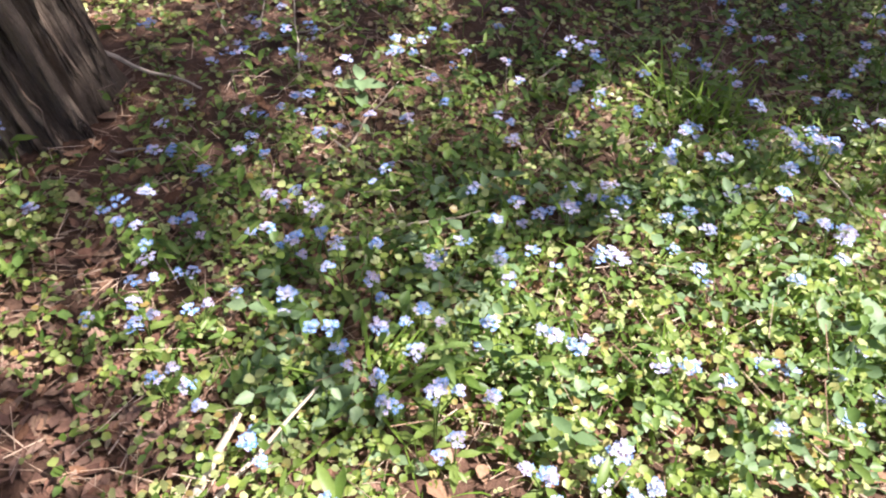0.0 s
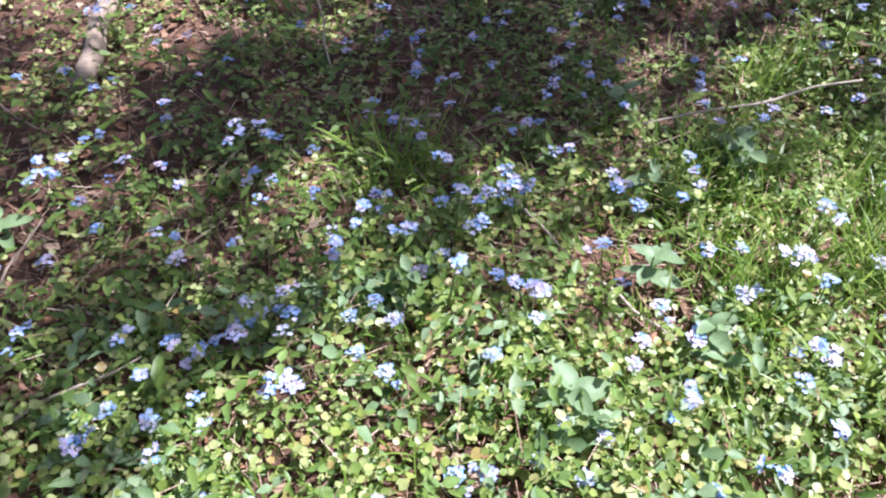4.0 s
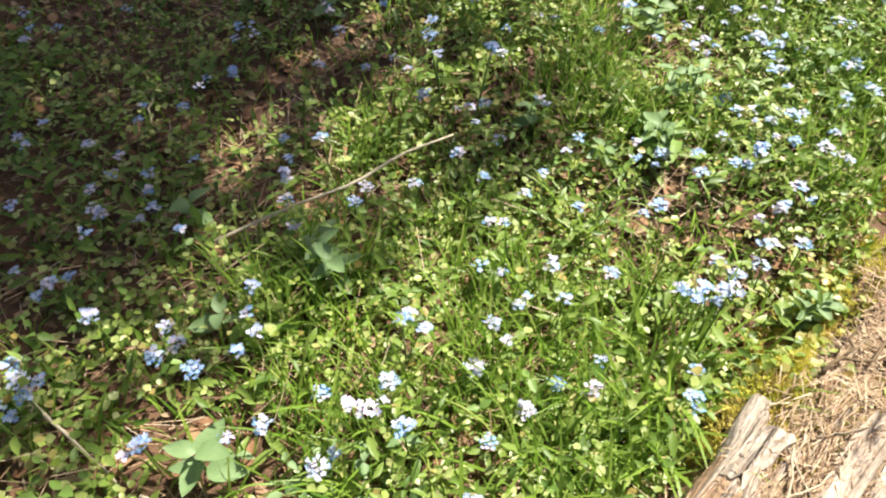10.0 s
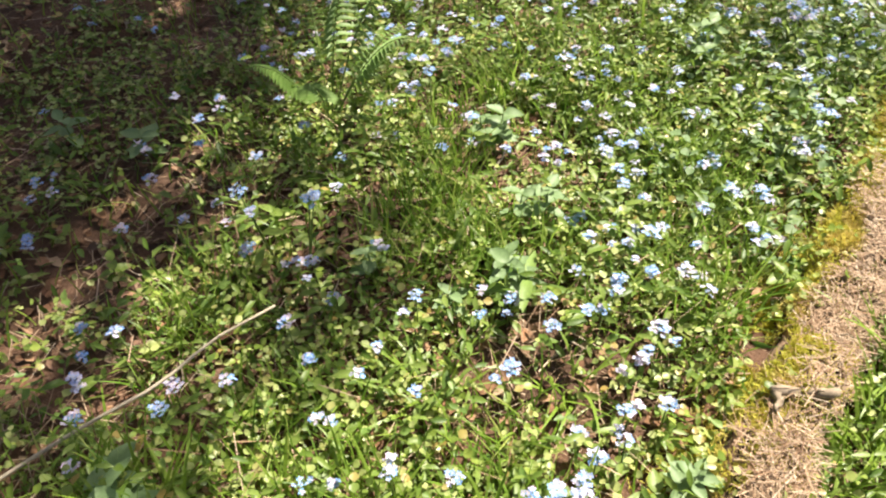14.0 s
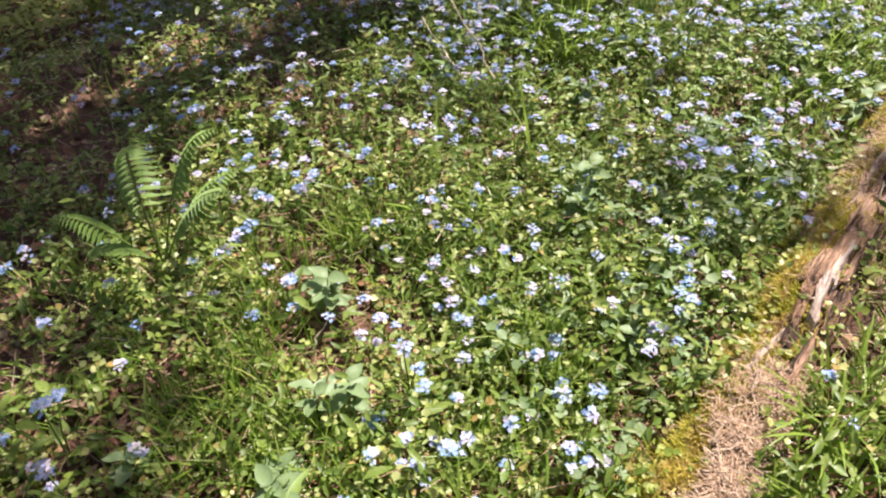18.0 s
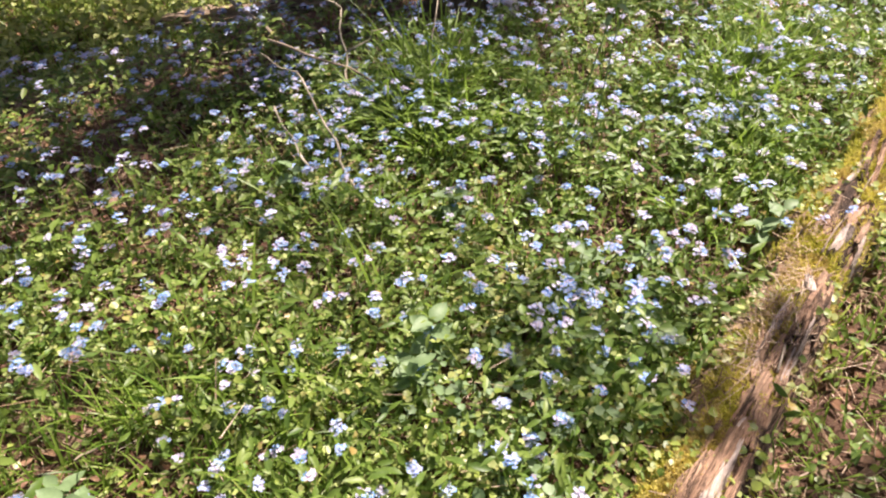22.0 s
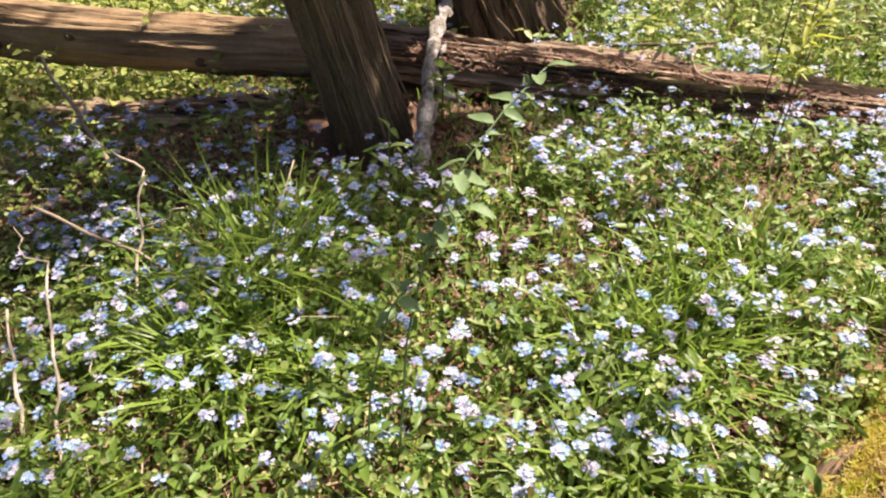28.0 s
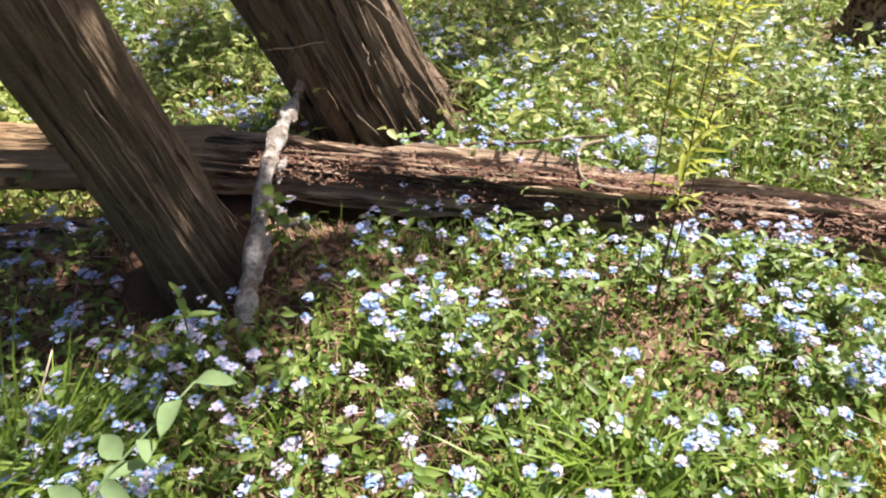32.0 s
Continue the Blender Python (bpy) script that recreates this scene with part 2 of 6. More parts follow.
M_LOG = fibrous("weathered_log_wood", [(0.10, 0.058, 0.030), (0.25, 0.16, 0.082), (0.37, 0.26, 0.145), (0.15, 0.09, 0.046)], (0.06, 0.035, 0.019), 7.0, 10.0, (0.14, 1, 1), (0, 0, 34.0), 0.85, 0.014, 0.27, 0.6)
M_BLEACH = fibrous("bleached_wood", [(0.33, 0.25, 0.20), (0.51, 0.42, 0.36), (0.39, 0.30, 0.24), (0.60, 0.52, 0.47)], (0.09, 0.055, 0.04), 9.0, 40.0, (0.07, 1, 1), (0, 0, -18.7), 0.8, 0.012, 0.30)
M_MOSS = leafy("moss", [(0.38, 0.38, 0.05), (0.52, 0.50, 0.07), (0.66, 0.58, 0.13), (0.54, 0.42, 0.13), (0.70, 0.63, 0.22)], 0.45, 0.8, 9.0)
M_BIRCH = layered("birch_bark", [(0.12, 0.09, 0.065), (0.55, 0.52, 0.47), (0.30, 0.24, 0.18), (0.74, 0.71, 0.67), (0.58, 0.54, 0.48), (0.18, 0.14, 0.105)], 26.0, 70.0, (1, 1, 1.6), 0.8, 1.0, 0.03)
M_STEM = leafy("green_stem", [(0.10, 0.17, 0.03), (0.15, 0.21, 0.05)], 0.05, 0.5)
M_DARKSTEM = dry("brown_plant_stem", [(0.10, 0.06, 0.035), (0.15, 0.10, 0.05)], 40.0)


# ---- mesh helpers ----
rng = np.random.default_rng(7)


def tri_mesh(name, verts, tris, mats, index=None, smooth=True):
    me = bpy.data.meshes.new(name)
    v, f = np.asarray(verts, np.float32), np.asarray(tris, np.int32)
    me.vertices.add(len(v))
    me.vertices.foreach_set("co", v.ravel())
    me.loops.add(len(f) * 3)
    me.loops.foreach_set("vertex_index", f.ravel())
    me.polygons.add(len(f))
    me.polygons.foreach_set("loop_start", np.arange(len(f), dtype=np.int32) * 3)
    for m in mats:
        me.materials.append(m)
    if index is not None:
        me.polygons.foreach_set("material_index", np.asarray(index, np.int32))
    me.polygons.foreach_set("use_smooth", np.full(len(f), smooth))
    me.update(calc_edges=True)
    me.validate()
    return me


def part(name, me, parent, label=""):
    ob = new(name, me)
    ob.parent = parent
    return tagged(ob, label)


def turns(yaw, pitch, roll):
    """Rotation matrices Rz(yaw) Rx(pitch) Ry(roll), one for each entry."""
    cy, sy, cp, sp, cr, sr = np.cos(yaw), np.sin(yaw), np.cos(pitch), np.sin(pitch), np.cos(roll), np.sin(roll)
    z, o = np.zeros_like(cy), np.ones_like(cy)
    a = np.array([[cy, -sy, z], [sy, cy, z], [z, z, o]]).transpose(2, 0, 1)
    b = np.array([[o, z, z], [z, cp, -sp], [z, sp, cp]]).transpose(2, 0, 1)
    c = np.array([[cr, z, sr], [z, o, z], [-sr, z, cr]]).transpose(2, 0, 1)
    return a @ b @ c


def scatter(shape, at, rot, size):
    """Copies of a small shape baked into one set of vertices and triangles."""
    tv, tf = shape
    size = np.asarray(size, float)
    if size.ndim == 1:
        size = size[:, None]
    v = np.einsum("nij,nkj->nki", rot, tv[None] * size[:, None, :]) + np.asarray(at)[:, None, :]
    f = tf[None] + (np.arange(len(v)) * len(tv))[:, None, None]
    return v.reshape(-1, 3), f.reshape(-1, 3)


def joined(sets):
    vs, fs, ix, n = [], [], [], 0
    for k, (v, f) in enumerate(sets):
        vs.append(v), fs.append(f + n), ix.append(np.full(len(f), k))
        n += len(v)
    return np.concatenate(vs), np.concatenate(fs), np.concatenate(ix)


def leaf_shape(width, widest=0.45, rows=3, droop=0.25, fold=0.12, base=0.0):
    """A leaf one unit long along y: midrib and two sides, drooping to the tip."""
    v, f = [(0, base, 0)], []
    for i in range(1, rows + 1):
        s = i / (rows + 1)
        w = width / 2 * (math.sin(math.pi * s ** (math.log(0.5) / math.log(widest)))) ** 0.75
        z = -droop * s * s + 0.04 * math.sin(6 * s)
        v += [(-w, s, z + fold * w), (0, s, z - fold * w * 0.5), (w, s, z + fold * w)]
    v.append((0, 1, -droop))
    f += [(0, 2, 1), (0, 3, 2)]
    for i in range(rows - 1):
        a = 1 + 3 * i
        f += [(a, a + 1, a + 4), (a, a + 4, a + 3), (a + 1, a + 2, a + 5), (a + 1, a + 5, a + 4)]
    a, e = 1 + 3 * (rows - 1), 1 + 3 * rows
    f += [(a, a + 1, e), (a + 1, a + 2, e)]
    return np.array(v, float), np.array(f)


def blade_shape(width, rows=3, droop=0.5):
    v, f = [], []
    for i in range(rows + 1):
        s = i / (rows + 1)
        w, y, z = width / 2 * (1 - s ** 2 * 0.8), droop * s * s, s * (1 - 0.35 * droop * s)
        v += [(-w, y, z), (w, y - 0.002, z)]
    v.append((0, droop, 1 - 0.35 * droop))
    for i in range(rows):
        a = 2 * i
        f += [(a, a + 1, a + 3), (a, a + 3, a + 2)]
    a = 2 * rows
    f.append((a, a + 1, a + 2))
    return np.array(v, float), np.array(f)


def flower_shape():
    """Five rounded petals, one unit across, slightly cupped."""
    v, f = [], []
    for k in range(5):
        a = 2 * math.pi * k / 5
        n = len(v)
        for r, d, z in ((0.04, 0, 0), (0.30, -0.60, 0.03), (0.54, -0.30, 0.06), (0.54, 0.30, 0.06), (0.30, 0.60, 0.03)):
            v.append((r * math.cos(a + d), r * math.sin(a + d), z))
        f += [(n, n + 1, n + 2), (n, n + 2, n + 3), (n, n + 3, n + 4)]
    return np.array(v, float), np.array(f)


def eye_shape():
    v = [(0, 0, 0.09)] + [(0.13 * math.cos(a), 0.13 * math.sin(a), 0.05) for a in np.arange(5) * 2 * math.pi / 5]
    return np.array(v), np.array([(0, 1 + k, 1 + (k + 1) % 5) for k in range(5)])


ROUND, LANCE, OVATE, NARROW = leaf_shape(0.95, 0.5, 2, 0.18, 0.2), leaf_shape(0.34, 0.5, 2, 0.35, 0.25), leaf_shape(0.62, 0.4, 5, 0.25, 0.3), leaf_shape(0.28, 0.42, 4, 0.4, 0.3)
OVAL = leaf_shape(0.62, 0.4, 2, 0.25, 0.3)
POINTED = leaf_shape(0.44, 0.38, 5, 0.22, 0.25)
BLADE, FLOWER, EYE = blade_shape(0.03), flower_shape(), eye_shape()
SHARD = (np.array([(-0.5, -0.06, 0), (0.5, -0.05, 0), (0.48, 0.06, 0.01), (-0.46, 0.05, 0.012), (0, 0.0, 0.03)]),
         np.array([(0, 1, 4), (1, 2, 4), (2, 3, 4), (3, 0, 4)]))


def relief(x, y):
    """The long hollow before the log and the gentle rise towards the trees."""
    fade = np.clip((3.5 - y) / 0.5, 0, 1)
    return fade * (-0.015 - 0.085 * np.exp(-((x - 1.05) / 0.7) ** 2) - 0.045 * np.exp(-((x - 2.3) / 0.7) ** 2) + 0.045 / (1 + np.exp(-np.clip((x - 3.9) * 4, -50, 50))))


def hump(x, y):
    """Height of the soil."""
    dip = 0.075 * (1 + np.tanh((y - 3.85) * 3.5)) * (1 - np.tanh((x - 4.15) * 3.5))
    run = np.clip((x - 4.45) / 0.2, 0, 1) * np.clip((6.4 - x) / 0.3, 0, 1)
    dip = dip + 0.13 * run * np.exp(-((y - (6.93 - 0.766 * (x - 0.1)) + 0.08) / 0.13) ** 2)
    dip = dip + 0.10 * np.exp(-((x - 4.08) ** 2 + (y - 3.22) ** 2) / 0.03)
    return relief(x, y) - dip + 0.022 * np.sin(2.3 * x + 0.7) * np.sin(1.9 * y + 0.4) + 0.012 * np.sin(6.1 * x + 2 * y) + 0.01 * np.sin(7.3 * y - 3.1 * x)


def tube(points, radii, sides=8, wobble=0.0, seed=1):
    """A closed tapered tube along a line of points, as vertices and triangles."""
    pts = [Vector(p) for p in points]
    v, f, up = [], [], Vector((0.13, 0.21, 0.97))
    for i, p in enumerate(pts):
        d = (pts[min(i + 1, len(pts) - 1)] - pts[max(i - 1, 0)]).normalized()
        if abs(d.dot(up)) > 0.95:
            up = Vector((1, 0.1, 0))
        a = d.cross(up).normalized()
        b = d.cross(a)
        for k in range(sides):
            w = 2 * math.pi * k / sides
            r = radii[i] * (1 + wobble * noise.noise((p * 6 + a * math.cos(w) + b * math.sin(w)) + Vector((seed, 0, 0))))
            v.append(p + a * math.cos(w) * r + b * math.sin(w) * r)
    n = len(pts)
    for i in range(n - 1):
        for k in range(sides):
            q, w = i * sides + k, i * sides + (k + 1) % sides
            f += [(q, w, w + sides), (q, w + sides, q + sides)]
    v += [pts[0], pts[-1]]
    for k in range(sides):
        f += [(len(v) - 2, (k + 1) % sides, k), (len(v) - 1, (n - 1) * sides + k, (n - 1) * sides + (k + 1) % sides)]
    return np.array([tuple(q) for q in v]), np.array(f)


def along(a, b, n, bend=0.0, seed=0):
    """Points from a to b with a natural crookedness."""
    a, b = Vector(a), Vector(b)
    out = []
    for i in range(n):
        s = i / (n - 1)
        p = a.lerp(b, s)
        k = bend * math.sin(math.pi * s) ** 0.5
        p += Vector((noise.noise((s * 3, seed, 0)), noise.noise((s * 3, seed, 5)), 0.5 * noise.noise((s * 3, seed, 9)))) * k
        out.append(p)
    return out


# ---- ground ----
axis_x = np.concatenate([[-400, -120, -40, -15, -7], np.linspace(-3.5, 8.5, 200), [11, 17, 40, 120, 400]])
axis_y = np.concatenate([[-400, -120, -40, -12, -4], np.linspace(-1.5, 7.5, 150), [10, 16, 40, 120, 400]])
gx, gy = np.meshgrid(axis_x, axis_y)
gz = hump(gx, gy) + rng.normal(0, 0.004, gx.shape)
idx = np.arange(gx.size).reshape(gx.shape)
q = np.stack([idx[:-1, :-1], idx[:-1, 1:], idx[1:, 1:], idx[1:, :-1]], -1).reshape(-1, 4)
tris = np.concatenate([q[:, [0, 1, 2]], q[:, [0, 2, 3]]])
ground = new("ground", tri_mesh("ground", np.stack([gx, gy, gz], -1).reshape(-1, 3), tris, [M_SOIL]))
tagged(ground, "brown forest soil with needle litter and bark crumbs", "ground", kind="structure")


# ---- long mossy log beside the path ----
LOG_A, LOG_B = Vector((0.144, 0.017, 0.0)), Vector((5.584, 1.857, 0.0))
log_dir = (LOG_B - LOG_A).normalized()
log_side = Vector((-log_dir.y, log_dir.x, 0))


def log_width(s, u):
    """Half the log's width: full on the flower side, overgrown on the other past its bare end."""
    if u > 0:
        return 0.14 + 0.02 * math.sin(2.1 * s) + 0.05 * noise.noise((s * 3.1, 4, 2)) + 0.02 * noise.noise((s * 9, 1, 2)) + 0.06 * math.exp(-(s - 0.2) ** 2 / 0.06)
    return 0.155 + 0.05 * noise.noise((s * 3.3, 8, 2)) + 0.02 * noise.noise((s * 9, 5, 2)) - 0.095 * min(1.0, max(0.0, (s - 1.45) / 0.4))


def log_top(s, u):
    """Height of the log's surface, s metres along it and u metres to its flower side."""
    h = 0.125 + 0.025 * math.sin(1.7 * s + 0.5) + 0.05 * noise.noise((s * 3.7, 2, 9)) + 0.02 * noise.noise((s * 11, u * 9, 9))
    r = min(1.0, abs(u) / log_width(s, u))
    groove = noise.noise((s * 2.2, u * 34, 3)) + 0.6 * noise.noise((s * 9, u * 60, 8))
    p = LOG_A + log_dir * s
    return float(relief(p.x, p.y)) + h * math.sqrt(max(0.0, 1 - r ** 2.6)) + 0.017 * groove * (1 - r * r)


def on_log(s, u):
    p = LOG_A + log_dir * s + log_side * u
    return (p.x, p.y, log_top(s, u))


def fallen_log_long():
    root = tagged(new("fallen_log"), "long rotten fallen log, mossy on one side, covered in dry straw", "log")
    length = (LOG_B - LOG_A).length
    us = np.linspace(-1, 1, 49)
    ss = np.linspace(0, length, 260)
    v, f = [], []
    for s in ss:
        end = min(1.0, 8 * min(s, length - s) + 0.15)
        for k in us:
            u = k * (log_width(s, k) + 0.012 * noise.noise((s * 4, 1, 1)))
            p = LOG_A + log_dir * s + log_side * u
            v.append((p.x, p.y, log_top(s, u) - 0.15 * (1 - end) - 0.03 * abs(k) ** 4 - 0.012 + 0.012 * noise.noise((s * 18, k * 6, 7))))
    n = len(us)
    for i in range(len(ss) - 1):
        for k in range(n - 1):
            a = i * n + k
            f += [(a, a + n, a + n + 1), (a, a + n + 1, a + 1)]
    part("log_body", tri_mesh("log_body", v, f, [M_ROT]), root, "brown crumbling rotten wood")

    def slab(s, u, ln, wd, th, skew, mat, seed):
        """A split plank of bare wood with ragged ends, lying along the log."""
        cols, rows = 9, 14
        sv, sf = [], []
        for i in range(rows):
            for k in range(cols):
                e, c = i / (rows - 1) - 0.5, k / (cols - 1) - 0.5
                rag = 1 + 0.35 * noise.noise((c * 9, seed, 1 if e > 0 else 5)) if abs(e) > 0.3 else 1.0
                ww = wd * (0.8 + 0.4 * noise.noise((e * 3, seed, 2))) * (1.1 - 1.4 * e * e)
                uu = u + c * ww + skew * e
                p = Vector(on_log(s + e * ln * rag, uu))
                crown = th * (1 - (2 * c) ** 4) + 0.006 * noise.noise((c * 14, e * 2, seed)) + 0.003 * noise.noise((c * 30, e * 5, seed))
                sv.append(p + Vector((0, 0, crown - (0.03 if k in (0, cols - 1) or i in (0, rows - 1) else 0))))
        for i in range(rows - 1):
            for k in range(cols - 1):
                a = i * cols + k
                sf += [(a, a + cols, a + cols + 1), (a, a + cols + 1, a + 1)]
        part("wood_slab", tri_mesh("wood_slab", sv, sf, [mat], smooth=False), root, "sun-bleached bare wood")

    # bare blocks at the broken end, then chips on the crest further on
    for k in range(84):
        slab(*((rng.uniform(0.1, 1.42), rng.uniform(-0.13, 0.12)) if k > 5 else (rng.uniform(0.15, 0.35), rng.uniform(0.08, 0.18))), rng.uniform(0.10, 0.40), rng.uniform(0.010, 0.034) if k % 4 else rng.uniform(0.05, 0.09), rng.uniform(0.004, 0.022), rng.normal(0, 0.03), M_ROT if k % 5 == 1 else M_BLEACH, k)
    for k in range(40):
        crest = k % 2 == 0
        slab(rng.uniform(2.85, 4.3) if crest else rng.uniform(2.8, 3.7), rng.uniform(-0.03, 0.06), rng.uniform(0.08, 0.30), rng.uniform(0.014, 0.040), rng.uniform(0.003, 0.012), rng.normal(0, 0.02), M_BLEACH if k % 4 == 0 else M_ROT, 50 + k)
    # moss cushions on the flower side
    m = 95000
    s, u = rng.uniform(1.3, length, m), 0.095 + rng.normal(0, 0.058, m)
    u = u - 0.03 * np.clip((s - 3.4) * 3, 0, 1) - 0.012 * (s < 2.9)
    patch = np.array([noise.noise((a * 3.4, b * 9, 4)) + 0.6 * noise.noise((a * 11, b * 25, 7)) for a, b in zip(s, u)]) + rng.normal(0, 0.12, m) + 0.16 * (s < 2.9) > -0.08
    s, u = s[patch], u[patch]
    at = np.array([on_log(a, b) for a, b in zip(s, u)]) + (0, 0, -0.006)
    k = len(at)
    mv, mf = scatter(blade_shape(0.2, 1, 0.3), at, turns(rng.uniform(0, 6.3, k), rng.normal(0, 0.8, k), rng.normal(0, 0.5, k)), rng.uniform(0.009, 0.022, k))
    moss = part("moss", tri_mesh("moss", mv, mf, [M_MOSS]), root, "yellow-green moss cushion")
    tagged(moss, kind="stuff")
    m = 2600
    s, u = rng.uniform(1.5, length, m), np.where(rng.uniform(0, 1, m) < 0.6, 0.15 - rng.gamma(2.0, 0.018, m), -0.075 + rng.gamma(2.0, 0.016, m))
    keep = np.array([noise.noise((a * 4.0, 3, 11)) for a in s]) > -0.05
    at = np.array([on_log(a, b) for a, b in zip(s[keep], u[keep])]) + (0, 0, 0.006)
    k = len(at)
    lv, lf = scatter(ROUND, at, turns(rng.uniform(0, 6.3, k), rng.normal(0.1, 0.4, k), rng.normal(0, 0.4, k)), rng.uniform(0.009, 0.024, k))
    tagged(part("creeping_leaves", tri_mesh("creeping_leaves", lv, lf, [M_ROUND]), root, "small green leaves creeping over the log"), kind="stuff")
    # dry straw and needles lying on it
    m = 46000
    s, u = rng.uniform(0.1, length - 0.1, m), rng.normal(-0.02, 0.075, m)
    u = np.where((s > 1.5) & (s < 2.9), np.minimum(0.8 * u - 0.01, 0.07 + 0.04 * np.sin(7 * s) + 0.025 * np.sin(17 * s)), u)
    mat_of_straw = np.interp(s, [0, 1.4, 1.6, 2.75, 2.9, 3.5, 3.7, 6], [0.02, 0.06, 0.06, 0.06, -0.3, -0.42, -0.4, -0.36])
    patch = np.array([noise.noise((a * 1.8, b * 5, 14)) for a, b in zip(s, u)]) + mat_of_straw + rng.normal(0, 0.15, m) > 0.0
    s, u = s[patch], u[patch]
    m = len(s)
    at = np.array([on_log(a, b) for a, b in zip(s, np.clip(u, -0.19, 0.19))]) + np.stack([np.zeros(m), np.zeros(m), rng.uniform(-0.004, 0.012, m)], 1)
    size = np.stack([rng.uniform(0.02, 0.09, m), rng.uniform(0.007, 0.020, m), rng.uniform(0.02, 0.05, m)], 1)
    sv, sf = scatter(SHARD, at, turns(0.33 + rng.normal(0, 1, m) * np.where(s < 1.5, 0.45, 1.1), rng.normal(0, 0.25, m), rng.normal(0, 0.25, m)), size)
    tagged(part("straw", tri_mesh("straw", sv, sf, [M_STRAW]), root, "dry straw and needles"), kind="stuff")
    return root


fallen_log_long()


# ---- leaning trees, fallen trunk behind ----
def bark_tube(points, radii, sides=56, rows=70, ridge=0.022, seed=1, flare=None):
    """A trunk with long shallow ridges that follow it."""
    pts = [Vector(p) for p in points]
    v, f = [], []
    for i in range(rows):
        s = i / (rows - 1) * (len(pts) - 1)
        j = min(int(s), len(pts) - 2)
        w = s - j
        p = pts[j].lerp(pts[j + 1], w)
        d = (pts[j + 1] - pts[j]).normalized()
        r = radii[j] * (1 - w) + radii[j + 1] * w
        up = Vector((0, 1, 0.1)) if abs(d.z) > 0.6 else Vector((0, 0, 1))
        a = d.cross(up).normalized()
        b = d.cross(a)
        h = s / (len(pts) - 1)
        for k in range(sides):
            t = 2 * math.pi * k / sides
            c = Vector((math.cos(t), math.sin(t), 0))
            tw = Vector((math.cos(t + 0.5 * h), math.sin(t + 0.5 * h), 0))
            g = noise.noise((tw.x * 4.5 + seed, tw.y * 4.5, h * 2.2)) + 0.8 * noise.noise((tw.x * 11, tw.y * 11 + seed, h * 4))
            g2 = noise.noise((tw.x * 24, tw.y * 24 + seed, h * 5)) + 0.6 * noise.noise((c.x * 40, c.y * 40, h * 16))
            rr = r * (1 + 0.10 * noise.noise((c.x * 1.5, c.y * 1.5, h * 2 + seed))) + ridge * (abs(g) - 0.3) + ridge * 0.35 * g2
            if flare:
                rr += flare * math.exp(-h * rows * 0.16) * (0.55 + 0.9 * max(0, noise.noise((c.x * 2.2, c.y * 2.2, seed))))
            v.append(p + a * math.cos(t) * rr + b * math.sin(t) * rr)
    for i in range(rows - 1):
        for k in range(sides):
            q, w = i * sides + k, i * sides + (k + 1) % sides
            f += [(q, w, w + sides), (q, w + sides, q + sides)]
    v += [pts[0], pts[-1]]
    for k in range(sides):
        f += [(len(v) - 2, (k + 1) % sides, k), (len(v) - 1, (rows - 1) * sides + k, (rows - 1) * sides + (k + 1) % sides)]
    return np.array([tuple(q) for q in v]), np.array(f)


